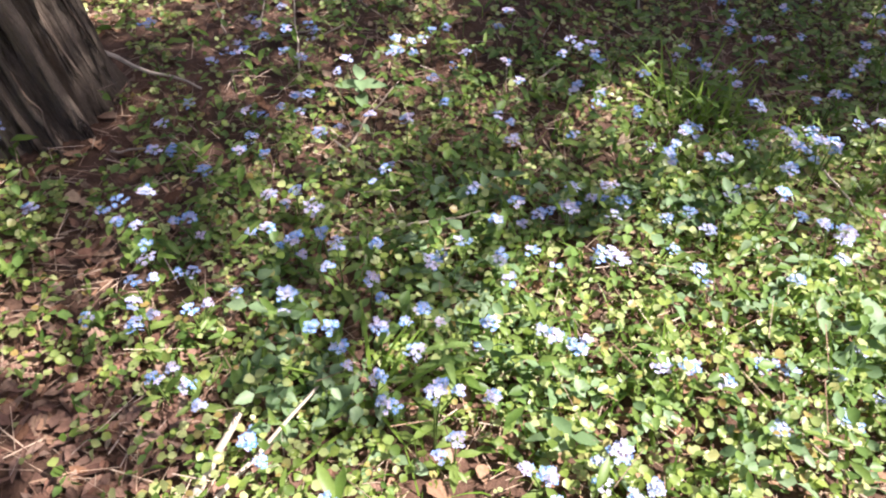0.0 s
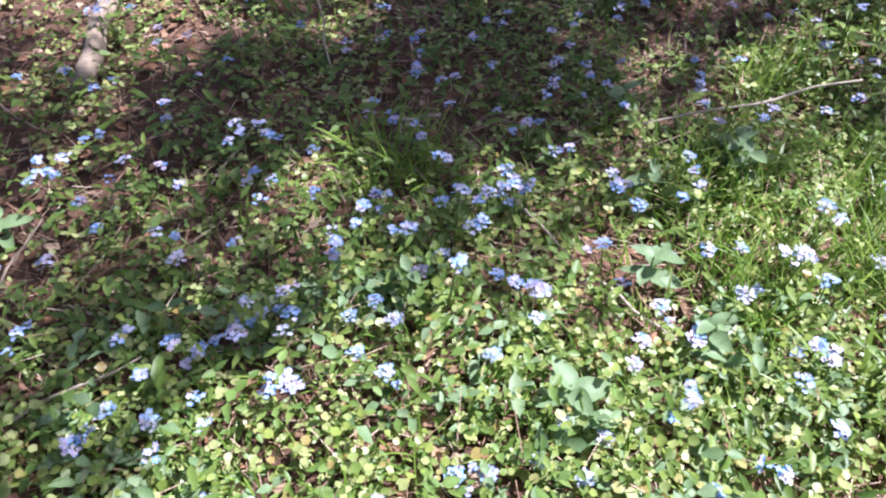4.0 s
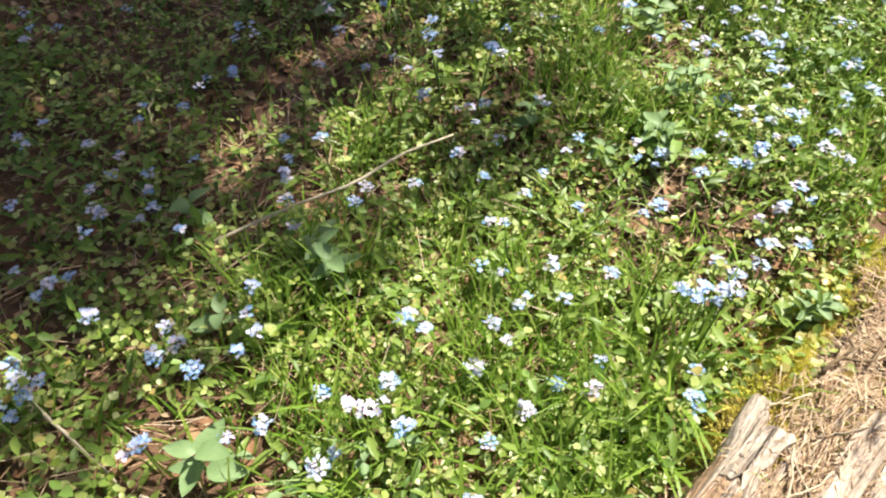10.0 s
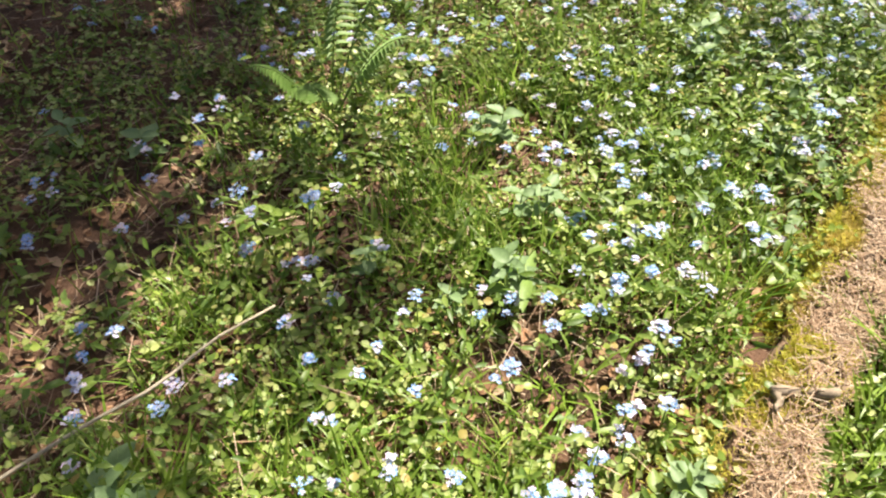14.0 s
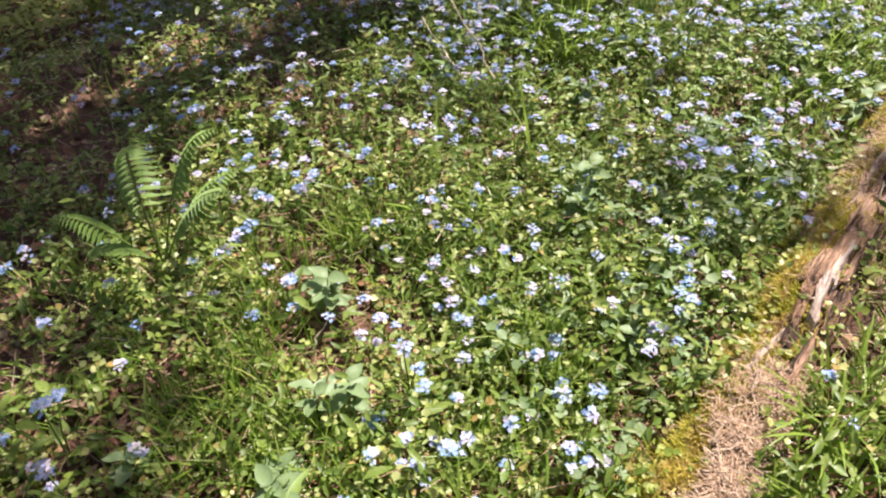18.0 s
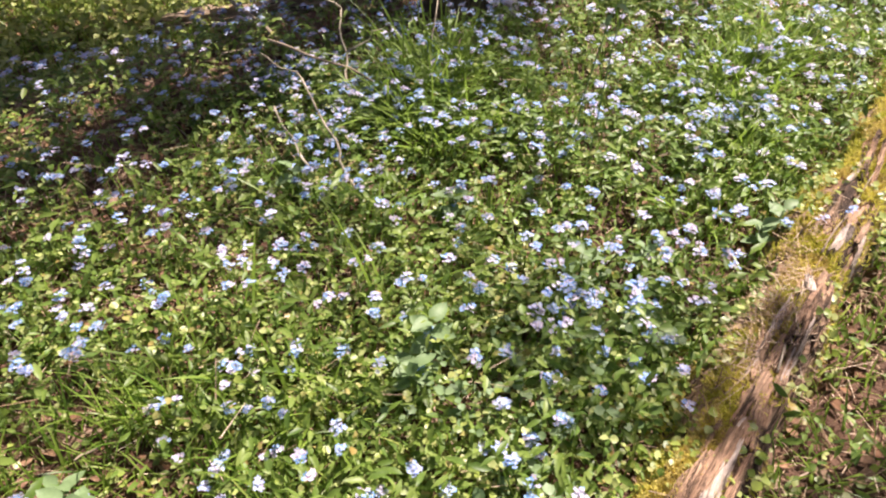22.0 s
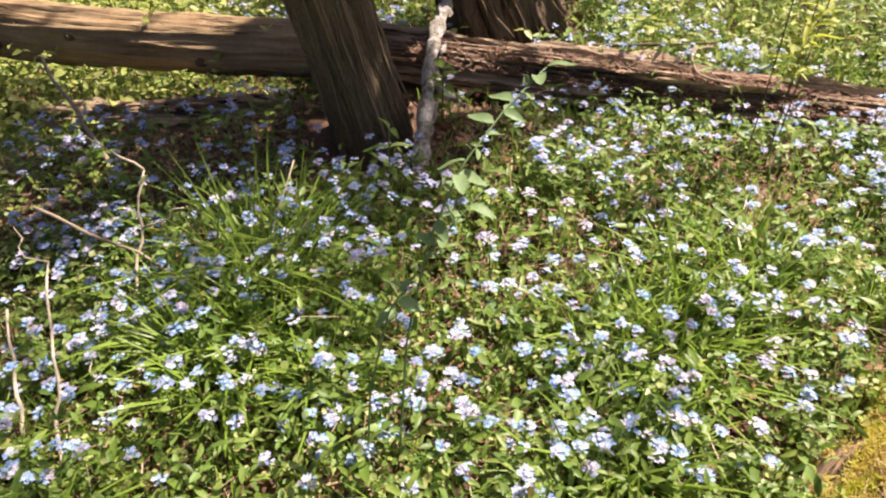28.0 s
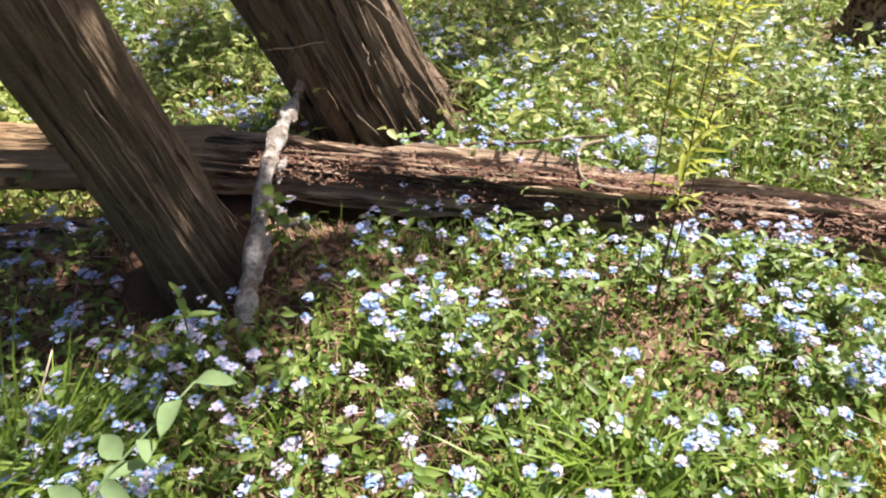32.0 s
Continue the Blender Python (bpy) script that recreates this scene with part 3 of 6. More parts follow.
def tree(name, label, base, lean, height, radius, crowns, seed, flare=0.1, ridge=0.036):
    """crowns: centre x, y, z, spread, number of sprays and, for finer foliage, their scale."""
    root = tagged(new(name), label, "tree")
    b = Vector(base)
    top = Vector((lean[0], lean[1], 1.0))
    pts = [b + top * (height * k / 6) - top * (0.25 if k == 0 else 0) for k in range(7)]
    bark = {"leaning_cedar": M_LEANBARK, "old_cedar": M_OLDBARK}.get(name, M_BARK)
    tv, tf = bark_tube(pts[:3], [radius, radius * 0.93, radius * 0.85], 180, 120, ridge, seed, flare)
    trunk = part("trunk", tri_mesh("trunk", tv, tf, [bark]), root, "brown stringy cedar bark")
    tv, tf = tube(pts[2:], [radius * k for k in (0.86, 0.7, 0.52, 0.33, 0.1)], 14, 0.1, seed)
    part("upper_trunk", tri_mesh("upper_trunk", tv, tf, [bark]), root)
    # loose strips of bark on the lower trunk
    for k in range(110):
        t, h = rng.uniform(0, 2 * math.pi), rng.uniform(0.03, min(1.7, height * 0.28))
        ln = rng.uniform(0.12, 0.4)
        line = []
        for i in range(5):
            z = h + ln * i / 4
            c = b + top * z
            rr = radius * (1.0 - 0.12 * z / height) + 0.004 + (flare or 0) * 0.75 * math.exp(-z * 9) + 0.01 * (i in (0, 4)) * rng.uniform(0, 1)
            w = t + 0.08 * noise.noise((i * 0.5, k, seed))
            line.append(c + Vector((math.cos(w) * rr, math.sin(w) * rr, 0)))
        w = rng.uniform(0.4, 1.0)
        sv, sf = tube(line, [0.001, 0.004 * w, 0.006 * w, 0.004 * w, 0.001], 5, 0.3, k)
        part("bark_strip", tri_mesh("bark_strip", sv, sf, [M_STRIP]), trunk)
    if name == "leaning_cedar":
        kv, kf = tube([(3.995, 3.29, 0.52), (3.996, 3.25, 0.535), (3.997, 3.228, 0.543)], [0.024, 0.019, 0.008], 9, 0.4, 2)
        part("knot", tri_mesh("knot", kv, kf, [M_DARKSTEM]), trunk, "dark knot")
    # limbs and crowns stay out of view; they are added to cast shade
    limbs, sets = [], []
    for cx, cy, cz, spread, count, *fine in crowns:
        k = fine[0] if fine else 1.0
        c = Vector((cx, cy, cz))
        foot = b + top * max(2.2, min(height * 0.9, cz - 0.8))
        limbs.append(tube(along(foot, c, 7, 0.25, cx), [0.026, 0.023, 0.02, 0.017, 0.014, 0.011, 0.007], 7, 0.1, cx))
        n = count
        at = rng.normal(0, 1, (n, 3))
        at *= (spread * rng.uniform(0.2, 1.0, n) ** 0.5 / np.linalg.norm(at, axis=1))[:, None]
        at[:, 2] *= 0.45
        at += (cx, cy, cz)
        sets.append(scatter(NARROW, at, turns(rng.uniform(0, 6.3, n), rng.normal(-0.2, 0.4, n), rng.normal(0, 0.5, n)),
                            k * np.stack([rng.uniform(0.25, 0.5, n), rng.uniform(0.12, 0.32, n), rng.uniform(0.15, 0.3, n)], 1)))
    if limbs:
        lv, lf, _ = joined(limbs)
        part("limbs", tri_mesh("limbs", lv, lf, [M_BARK]), root)
        cv, cf, _ = joined(sets)
        part("crown", tri_mesh("crown", cv, cf, [M_CONIFER]), root, "unseen dark green cedar foliage placed for its shade")
    return root


SHX, SHY = sun_dir.x / sun_dir.z, sun_dir.y / sun_dir.z


def above(x, y, z):
    """The crown position at height z whose shade falls at x, y."""
    return x + SHX * z, y + SHY * z, z


# each crown is unseen foliage aimed at ground that should lie darker
tree("leaning_cedar", "leaning grey-brown cedar trunk with stringy bark", (4.14, 3.35, 0), (-0.222, -0.02), 8.0, 0.130,
     [(*above(2.2, 3.30, 4.4), 0.5, 35), (*above(3.0, 3.35, 4.0), 0.45, 50), (*above(1.6, 2.75, 4.8), 0.45, 85), (*above(1.8, 1.75, 4.3), 0.25, 18, 0.4), (*above(3.55, 3.25, 3.6), 0.3, 55), (*above(3.9, 3.32, 3.8), 0.24, 80, 0.7), (*above(4.2, 3.08, 3.8), 0.24, 170, 0.5), (*above(3.4, 2.65, 4.0), 0.3, 70, 0.4), (*above(3.75, 2.5, 4.0), 0.28, 60, 0.4), (*above(4.6, 3.05, 3.9), 0.24, 110, 0.4), (*above(4.05, 1.95, 4.0), 0.25, 20, 0.4), (*above(2.5, 3.0, 4.4), 0.3, 8), (*above(2.3, 3.8, 4.4), 0.38, 240, 0.4), (*above(2.75, 4.2, 4.4), 0.36, 260, 0.4), (*above(3.92, 2.86, 3.9), 0.24, 120, 0.4), (*above(3.3, 1.02, 4.2), 0.22, 60, 0.4), (*above(3.2, 1.45, 4.2), 0.34, 75, 0.4), (*above(3.0, 2.0, 4.2), 0.3, 40, 0.4), (*above(2.75, 2.5, 4.2), 0.42, 45, 0.4)], 3, 0.10, 0.026)
tree("old_cedar", "thick cedar trunk with flared roots and dead twigs", (5.0, 3.86, 0), (-0.38, 0.06), 9.0, 0.235,
     [(*above(1.1, 2.5, 5.6), 0.5, 130), (*above(1.9, 3.9, 5.4), 0.6, 150), (*above(0.72, 1.9, 5.2), 0.42, 55), (*above(1.0, 3.3, 5.8), 0.6, 220), (*above(0.55, 2.4, 5.2), 0.4, 120),
      (*above(1.25, 2.0, 5.0), 0.25, 12), (*above(2.2, 4.3, 5.4), 0.5, 260), (*above(4.4, 4.9, 5.0), 0.3, 45), (*above(4.9, 4.7, 5.0), 0.35, 30), (*above(5.7, 4.3, 5.0), 0.55, 90)], 8, 0.22, 0.06)
tree("cedar_beside_path", "broad grey cedar trunk with fluted bark", (-1.80, 1.08, 0), (-0.12, 0.05), 7.0, 0.235,
     [(*above(-1.15, 1.75, 4.0), 0.5, 480, 0.4), (*above(-1.65, 1.1, 4.2), 0.4, 480, 0.4), (*above(-1.3, 1.2, 4.1), 0.3, 120, 0.4), (*above(-0.75, 0.45, 4.1), 0.28, 80, 0.4), (*above(-1.35, 0.75, 4.2), 0.3, 150, 0.4), (*above(-0.95, 0.85, 4.0), 0.45, 190, 0.4), (*above(-0.55, 1.25, 4.3), 0.3, 110, 0.4), (*above(-0.8, 0.7, 4.1), 0.35, 60, 0.4), (*above(-1.25, 0.55, 4.1), 0.25, 60, 0.4), (*above(-0.35, 0.9, 4.2), 0.2, 20, 0.4), (*above(-1.2, 0.1, 4.1), 0.3, 110, 0.4)], 12, 0.14, 0.085)
# never in view: an added tree whose crowns dapple the first flowers
tree("cedar", "unseen tall cedar added to shade the ground by the path", (3.3, 7.6, 0), (0.0, -0.1), 9.0, 0.2,
     [(*above(0.25, 1.75, 5.0), 0.45, 160), (*above(-0.35, 1.7, 4.8), 0.36, 500, 0.45), (*above(0.0, 2.7, 5.2), 0.6, 260), (*above(0.55, 1.3, 4.6), 0.25, 60, 0.4), (*above(1.55, 1.52, 4.5), 0.2, 70, 0.4), (*above(1.33, 1.5, 4.5), 0.25, 60, 0.4), (*above(0.92, 1.36, 4.5), 0.22, 80, 0.4), (*above(0.28, 0.98, 4.4), 0.2, 35, 0.4), (*above(-0.05, 1.05, 4.4), 0.24, 80, 0.4), (*above(-0.47, 0.95, 4.4), 0.26, 110, 0.4), (*above(0.03, 1.45, 4.6), 0.18, 80, 0.4), (*above(1.3, 4.6, 5.4), 0.8, 330), (*above(2.3, 4.5, 5.4), 0.4, 90)], 31, 0.1)


def fallen_trunk():
    root = tagged(new("fallen_log"), "weathered fallen trunk lying behind the leaning cedar", "log")
    left = [(1.9, 5.40, 0.10), (2.4, 5.077, 0.089), (3.0, 4.673, 0.074), (3.5, 4.335, 0.064), (4.0, 3.998, 0.07), (4.35, 3.74, 0.09)]
    right = [(4.3, 3.745, 0.10), (4.8, 3.35, 0.085), (5.2, 3.035, 0.062), (5.6, 2.717, 0.04), (6.0, 2.401, 0.012), (6.6, 2.0, -0.02)]
    tv, tf = bark_tube(left, [0.122, 0.122, 0.118, 0.116, 0.112, 0.105], 96, 170, 0.026, 41)
    part("smooth_section", tri_mesh("smooth_section", tv, tf, [M_LOG]), root, "barkless tan wood with dark streaks")
    tv, tf = bark_tube(right, [0.076, 0.08, 0.08, 0.078, 0.072, 0.06], 120, 230, 0.07, 44)
    part("rotten_section", tri_mesh("rotten_section", tv, tf, [M_FLAKY], smooth=False), root, "splintered tan rotten wood")
    for k in range(130):
        s = rng.uniform(0.02, 0.98) * (len(right) - 1.001)
        j = int(s)
        p = Vector(right[j]).lerp(Vector(right[j + 1]), s - j)
        d = (Vector(right[j + 1]) - Vector(right[j])).normalized()
        n = Vector((d.y, -d.x, 0))
        w = rng.uniform(-1.2, 1.3)
        off = n * (math.sin(w) * 0.092) * (1 if n.y < 0 else -1) + Vector((0, 0, math.cos(w) * 0.092))
        ln = rng.uniform(0.1, 0.34)
        pts = [p + off + d * (ln * (i / 4 - 0.5)) + Vector((0, 0, 0.008 * noise.noise((i, k, 1)))) for i in range(5)]
        w = rng.uniform(0.4, 1.1)
        sv, sf = tube(pts, [0.001, 0.005 * w, 0.007 * w, 0.004 * w, 0.001], 5, 0.6, k)
        part("wood_splinter", tri_mesh("wood_splinter", sv, sf, [M_FLAKY], smooth=False), root)
    # crumbs and needles lying along its top
    m = 5200
    q = rng.uniform(0.05, 0.97, m) * 5
    at = np.stack([np.interp(q, range(6), [p[c] for p in right]) for c in range(3)], 1)
    off = np.clip(rng.normal(-0.02, 0.05, m), -0.1, 0.1)
    at += np.stack([off * 0.61, off * 0.79, 0.075 - 5 * off ** 2 + rng.uniform(0, 0.02, m)], 1)
    cv, cf = scatter(SHARD, at, turns(rng.normal(-0.6, 0.8, m), rng.normal(0, 0.3, m), rng.normal(0, 0.3, m)), np.stack([rng.uniform(0.015, 0.06, m), rng.uniform(0.02, 0.06, m), rng.uniform(0.02, 0.06, m)], 1))
    tagged(part("bark_litter", tri_mesh("bark_litter", cv, cf, [M_RUST]), root, "rust-brown needles and crumbs on the trunk"), kind="stuff")
    # dark knots on the smooth section
    for kx, kz, kr in ((3.25, 0.10, 0.022), (3.72, 0.04, 0.03), (2.95, 0.06, 0.018), (3.05, 0.14, 0.014)):
        c = Vector((kx, np.interp(kx, [3.0, 4.0], [4.673, 3.998]), np.interp(kx, [3.0, 4.0], [0.074, 0.07])))
        d = Vector((-0.56, -0.83, (kz - c.z) * 11)).normalized()
        p = c + d * 0.118
        kv, kf = tube([p - d * 0.03, p + d * 0.002, p + d * 0.012], [kr, kr * 0.9, kr * 0.35], 10, 0.35, kx)
        part("knot", tri_mesh("knot", kv, kf, [M_DARKSTEM]), root, "dark knot")
    return root


fallen_trunk()


bx0 = [(2.95, 4.24, -0.15), (3.25, 4.11, -0.135), (3.5, 4.0, -0.12), (3.75, 3.86, -0.09), (3.92, 3.76, -0.07)]
tv, tf = bark_tube(bx0, [0.03, 0.05, 0.055, 0.05, 0.03], 48, 70, 0.05, 61)
piece = tagged(new("rotten_log_piece"), "dark half-buried piece of rotten log in the litter", "log")
part("wood", tri_mesh("wood", tv, tf, [M_FLAKY], smooth=False), piece)
for k in range(18):
    s = rng.uniform(0.1, 0.9) * 3.99
    c = Vector(bx0[int(s)]).lerp(Vector(bx0[int(s) + 1]), s - int(s))
    d = Vector((0.82, -0.42, 0.06))
    off = Vector((-0.4, -0.8, 0)) * rng.uniform(-0.02, 0.05) + Vector((0, 0, 0.05))
    sv, sf = tube([c + off - d * 0.07, c + off + Vector((0, 0, 0.006)), c + off + d * rng.uniform(0.04, 0.09)], [0.002, 0.008, 0.002], 5, 0.6, k)
    part("bark_strip", tri_mesh("bark_strip", sv, sf, [M_FLAKY], smooth=False), piece)


def stick(label, a, b, r0, r1, mat, bend=0.03, n=9, seed=0, name="stick", branches=(), sink=True):
    """A dead stick; branches: from where along it, to which end, thickness; sink: heights count from the soil's relief."""
    if sink:
        a, b = [Vector(p) + Vector((0, 0, float(relief(p[0], p[1])))) for p in (a, b)]
        branches = [(s, Vector(e) + Vector((0, 0, float(relief(e[0], e[1])))), r) for s, e, r in branches]
    line = along(a, b, n, bend, seed)
    tv, tf = tube(line, [r0 + (r1 - r0) * i / (n - 1) for i in range(n)], 8, 0.18, seed)
    root = tagged(new(name, tri_mesh(name, tv, tf, [mat])), label, "stick")
    for s, e, r in branches:
        p = line[int(s * (n - 1))]
        bv, bf = tube(along(p, e, 6, bend * 0.7, seed + 3), [r, r * 0.9, r * 0.8, r * 0.65, r * 0.5, r * 0.3], 6, 0.15, seed)
        part("branch", tri_mesh("branch", bv, bf, [mat]), root)
    return root


birch = [Vector(p) for p in ((4.14, 2.90, -0.03), (4.20, 3.03, 0.05), (4.29, 3.19, 0.14), (4.383, 3.36, 0.22), (4.46, 3.48, 0.25), (4.55, 3.60, 0.275), (4.64, 3.73, 0.30))]
bv, bf = tube([birch[min(5, i // 4)].lerp(birch[min(5, i // 4) + 1], (i % 4) / 4) for i in range(25)], [0.029 + 0.005 * math.sin(i * 1.9) - 0.0005 * i + (0.010 if i in (16, 17) else 0) - (0.010 if i > 22 else 0) for i in range(25)], 18, 0.35, 5)
lean_birch = tagged(new("birch_branch", tri_mesh("birch_branch", bv, bf, [M_BIRCH], smooth=False)), "white flaky birch branch propped against the fallen trunk", "branch")
for k in range(40):
    c = birch[1].lerp(birch[5], k / 40)
    d = (birch[5] - birch[1]).normalized()
    w = rng.uniform(0, 6.3)
    side = d.orthogonal().normalized()
    off = (side * math.cos(w) + d.cross(side) * math.sin(w)) * 0.026
    sv, sf = tube([c + off * 0.9, c + off + d * 0.018, c + off * 1.08 + d * rng.uniform(0.03, 0.05)], [0.004, 0.009, 0.004], 6, 0.4, k)
    part("bark_flake", tri_mesh("bark_flake", sv, sf, [M_BIRCH], smooth=False), lean_birch)
tv, tf = tube([birch[5].lerp(birch[6], 0.75), birch[6], birch[6] + Vector((0.015, 0.03, 0.03))], [0.019, 0.017, 0.006], 9, 0.3, 7)
part("broken_end", tri_mesh("broken_end", tv, tf, [M_FLAKY], smooth=False), lean_birch, "reddish-brown broken end")
sv, sf = tube(along((4.345, 3.29, 0.18), (4.47, 3.28, 0.05), 5, 0.03, 3), [0.02, 0.018, 0.017, 0.014, 0.012], 8, 0.3, 2)
part("side_stub", tri_mesh("side_stub", sv, sf, [M_BIRCH]), lean_birch)


# ---- where things grow ----
def line_y(x):
    """The flower-side edge of the long log."""
    return 0.29 + 0.338 * (x - 0.45)


def shade_edge(x):
    return np.interp(x, [-2, -0.5, 0.1, 0.7, 1.2, 1.5, 2.0, 2.7, 3.7, 4.2], [0.5, 0.9, 1.25, 1.25, 1.6, 2.0, 2.55, 2.9, 2.9, 3.1])


def patchy(x, y, scale, seed):
    return np.array([noise.noise((a * scale, b * scale, seed)) for a, b in zip(x, y)])


TRUNKS = ((4.13, 3.32, 0.25), (4.98, 3.86, 0.36), (-1.80, 1.08, 0.3), (7.3, 3.35, 0.25))


def free(x, y):
    """Not inside the long log, the fallen trunk or a tree."""
    ok = np.ones(len(x), bool)
    for tx, ty, r in TRUNKS:
        ok &= (x - tx) ** 2 + (y - ty) ** 2 > r * r
    s = (x - LOG_A.x) * log_dir.x + (y - LOG_A.y) * log_dir.y
    u = (x - LOG_A.x) * log_side.x + (y - LOG_A.y) * log_side.y
    right = -0.14 + 0.105 * np.clip((s - 1.45) / 0.4, 0, 1)
    ok &= ~((u < 0.112 + 0.03 * np.sin(6.3 * s) + 0.02 * np.sin(15.0 * s + 1)) & (u > right - 0.02 * np.sin(11 * s)) & (s > -0.05) & (s < 5.8))
    fy = np.interp(x, [4.3, 4.8, 5.2, 5.6, 6.0, 6.6], [3.745, 3.35, 3.035, 2.717, 2.40, 2.0])
    ok &= ~((x > 4.25) & (x < 6.6) & (y > fy - 0.19 - 0.03 * np.sin(9 * x)) & (y < fy + 0.11))
    return ok


def spots(n, x0, x1, y0, y1, keep=None):
    """n tries in a box, thinned by keep(x, y), a chance from 0 to 1."""
    x, y = rng.uniform(x0, x1, n), rng.uniform(y0, y1, n)
    k = free(x, y)
    if keep is not None:
        k &= rng.uniform(0, 1, n) < keep(x, y)
    return x[k], y[k]


def in_reach(x, y):
    """The strip of ground that the walk looks over."""
    return ((y > line_y(x) - 0.55) & (y < 3.3 + 0.75 * (x + 0.8)) & (y < 7.0)).astype(float)


# ---- litter on the soil ----
lx, ly = spots(26000, -2.6, 7.5, -0.4, 5.5, in_reach)
n = len(lx)
lv, lf = scatter(OVAL, np.stack([lx, ly, hump(lx, ly) + rng.uniform(0.002, 0.02, n)], 1),
                 turns(rng.uniform(0, 6.3, n), rng.normal(0, 0.3, n), rng.normal(0, 0.4, n)), rng.uniform(0.02, 0.055, n))
litter = new("leaf_litter", tri_mesh("leaf_litter", lv, lf, [M_LITTER]))
tagged(litter, "curled brown dead leaves scattered over the soil", "leaf litter", kind="stuff")
lx, ly = spots(38000, -2.6, 7.5, -0.4, 5.5, in_reach)
n = len(lx)
lv, lf = scatter(SHARD, np.stack([lx, ly, hump(lx, ly) + rng.uniform(0.003, 0.03, n)], 1),
                 turns(rng.uniform(0, 6.3, n), rng.normal(0, 0.2, n), rng.normal(0, 0.22, n)),
                 np.stack([rng.uniform(0.03, 0.12, n), rng.uniform(0.010, 0.028, n), rng.uniform(0.03, 0.05, n)], 1))
needles = new("dry_needles", tri_mesh("dry_needles", lv, lf, [M_STRAW]))
tagged(needles, "dry needles and straw on the soil", "needles", kind="stuff")


bx = np.concatenate([4.98 + 0.36 * np.cos(np.linspace(0, 40, 1800)) + rng.normal(0, 0.09, 1800), rng.normal(4.55, 0.25, 1500), rng.normal(5.1, 0.25, 1600), rng.normal(3.6, 0.5, 1800), rng.normal(-1.15, 0.3, 1200), rng.normal(2.7, 0.4, 1100), rng.normal(1.62, 0.3, 700)])
by = np.concatenate([3.86 + 0.36 * np.sin(np.linspace(0, 40, 1800)) + rng.normal(0, 0.09, 1800), rng.normal(3.15, 0.16, 1500), rng.normal(2.55, 0.2, 1600), rng.normal(3.75, 0.2, 1800), rng.normal(0.15, 0.25, 1200), rng.normal(2.3, 0.3, 1100), rng.normal(1.66, 0.18, 700)])
ok = free(bx, by)
bx, by = bx[ok], by[ok]
n = len(bx)
lv, lf = scatter(OVAL, np.stack([bx, by, hump(bx, by) + rng.uniform(0.004, 0.03, n)], 1), turns(rng.uniform(0, 6.3, n), rng.normal(0, 0.3, n), rng.normal(0, 0.35, n)),
                 np.stack([rng.uniform(0.012, 0.045, n), rng.uniform(0.02, 0.06, n), rng.uniform(0.01, 0.05, n)], 1))
bank = new("bark_litter", tri_mesh("bark_litter", lv, lf, [M_RUST]))
tagged(bank, "rust-brown bark crumbs and dead leaves in bare patches", "leaf litter", kind="stuff")


lx, ly = spots(10500, -2.4, 6.5, 0.0, 4.2, lambda x, y: in_reach(x, y) * (y < shade_edge(x) + 0.5))
n = len(lx)
lv, lf = scatter(SHARD, np.stack([lx, ly, hump(lx, ly) + rng.gamma(2.0, 0.02, n) + 0.01], 1),
                 turns(rng.uniform(0, 6.3, n), rng.normal(0, 0.3, n), rng.normal(0, 0.45, n)),
                 np.stack([rng.uniform(0.03, 0.12, n), rng.uniform(0.008, 0.02, n), rng.uniform(0.02, 0.04, n)], 1))
tagged(new("dry_stems", tri_mesh("dry_stems", lv, lf, [M_STRAW])), "dry broken stems caught among the leaves", "dry stems", kind="stuff")


# ---- low leaves that carpet the soil ----
def lush(x, y):
    sunny = np.clip((shade_edge(x) - y) * 2.2 + 0.75, 0.42, 1.0)
    p = patchy(x, y, 2.6, 1.0) * 0.8 + patchy(x, y, 7.0, 2.0) * 0.6
    bare = np.exp(-(((x + 1.15) / 0.35) ** 2 + ((y - 0.12) / 0.3) ** 2)) + 0.6 * np.exp(-(((x + 1.3) / 0.5) ** 2 + ((y - 1.4) / 0.5) ** 2))
    bare = bare + 0.6 * np.exp(-(((x - 2.7) / 0.45) ** 2 + ((y - 2.3) / 0.35) ** 2)) + 0.6 * np.exp(-(((x - 1.62) / 0.35) ** 2 + ((y - 1.66) / 0.2) ** 2)) + 0.9 * np.exp(-(((x - 5.13) / 0.24) ** 2 + ((y - 2.42) / 0.3) ** 2)) + 0.5 * np.exp(-(((x - 4.35) / 0.16) ** 2 + ((y - 2.36) / 0.12) ** 2))
    under = np.exp(-(((x - 4.3) / 0.55) ** 2 + ((y - 3.1) / 0.35) ** 2)) + 0.9 * np.exp(-(((x - 3.5) / 0.8) ** 2 + ((y - 3.82) / 0.36) ** 2)) + 0.9 * np.exp(-(((x - 2.5) / 0.4) ** 2 + ((y - 4.4) / 0.3) ** 2)) + 0.9 * np.exp(-(((x - 4.6) / 0.38) ** 2 + ((y - 3.1) / 0.24) ** 2))
    beyond = np.where((y < line_y(x) - 0.12) & (x > 2.7), 0.4, 1.0)
    return beyond * np.clip(0.68 + 1.25 * p, 0.04, 1) * sunny * np.clip(1 - bare - under, 0.06, 1) * in_reach(x, y)


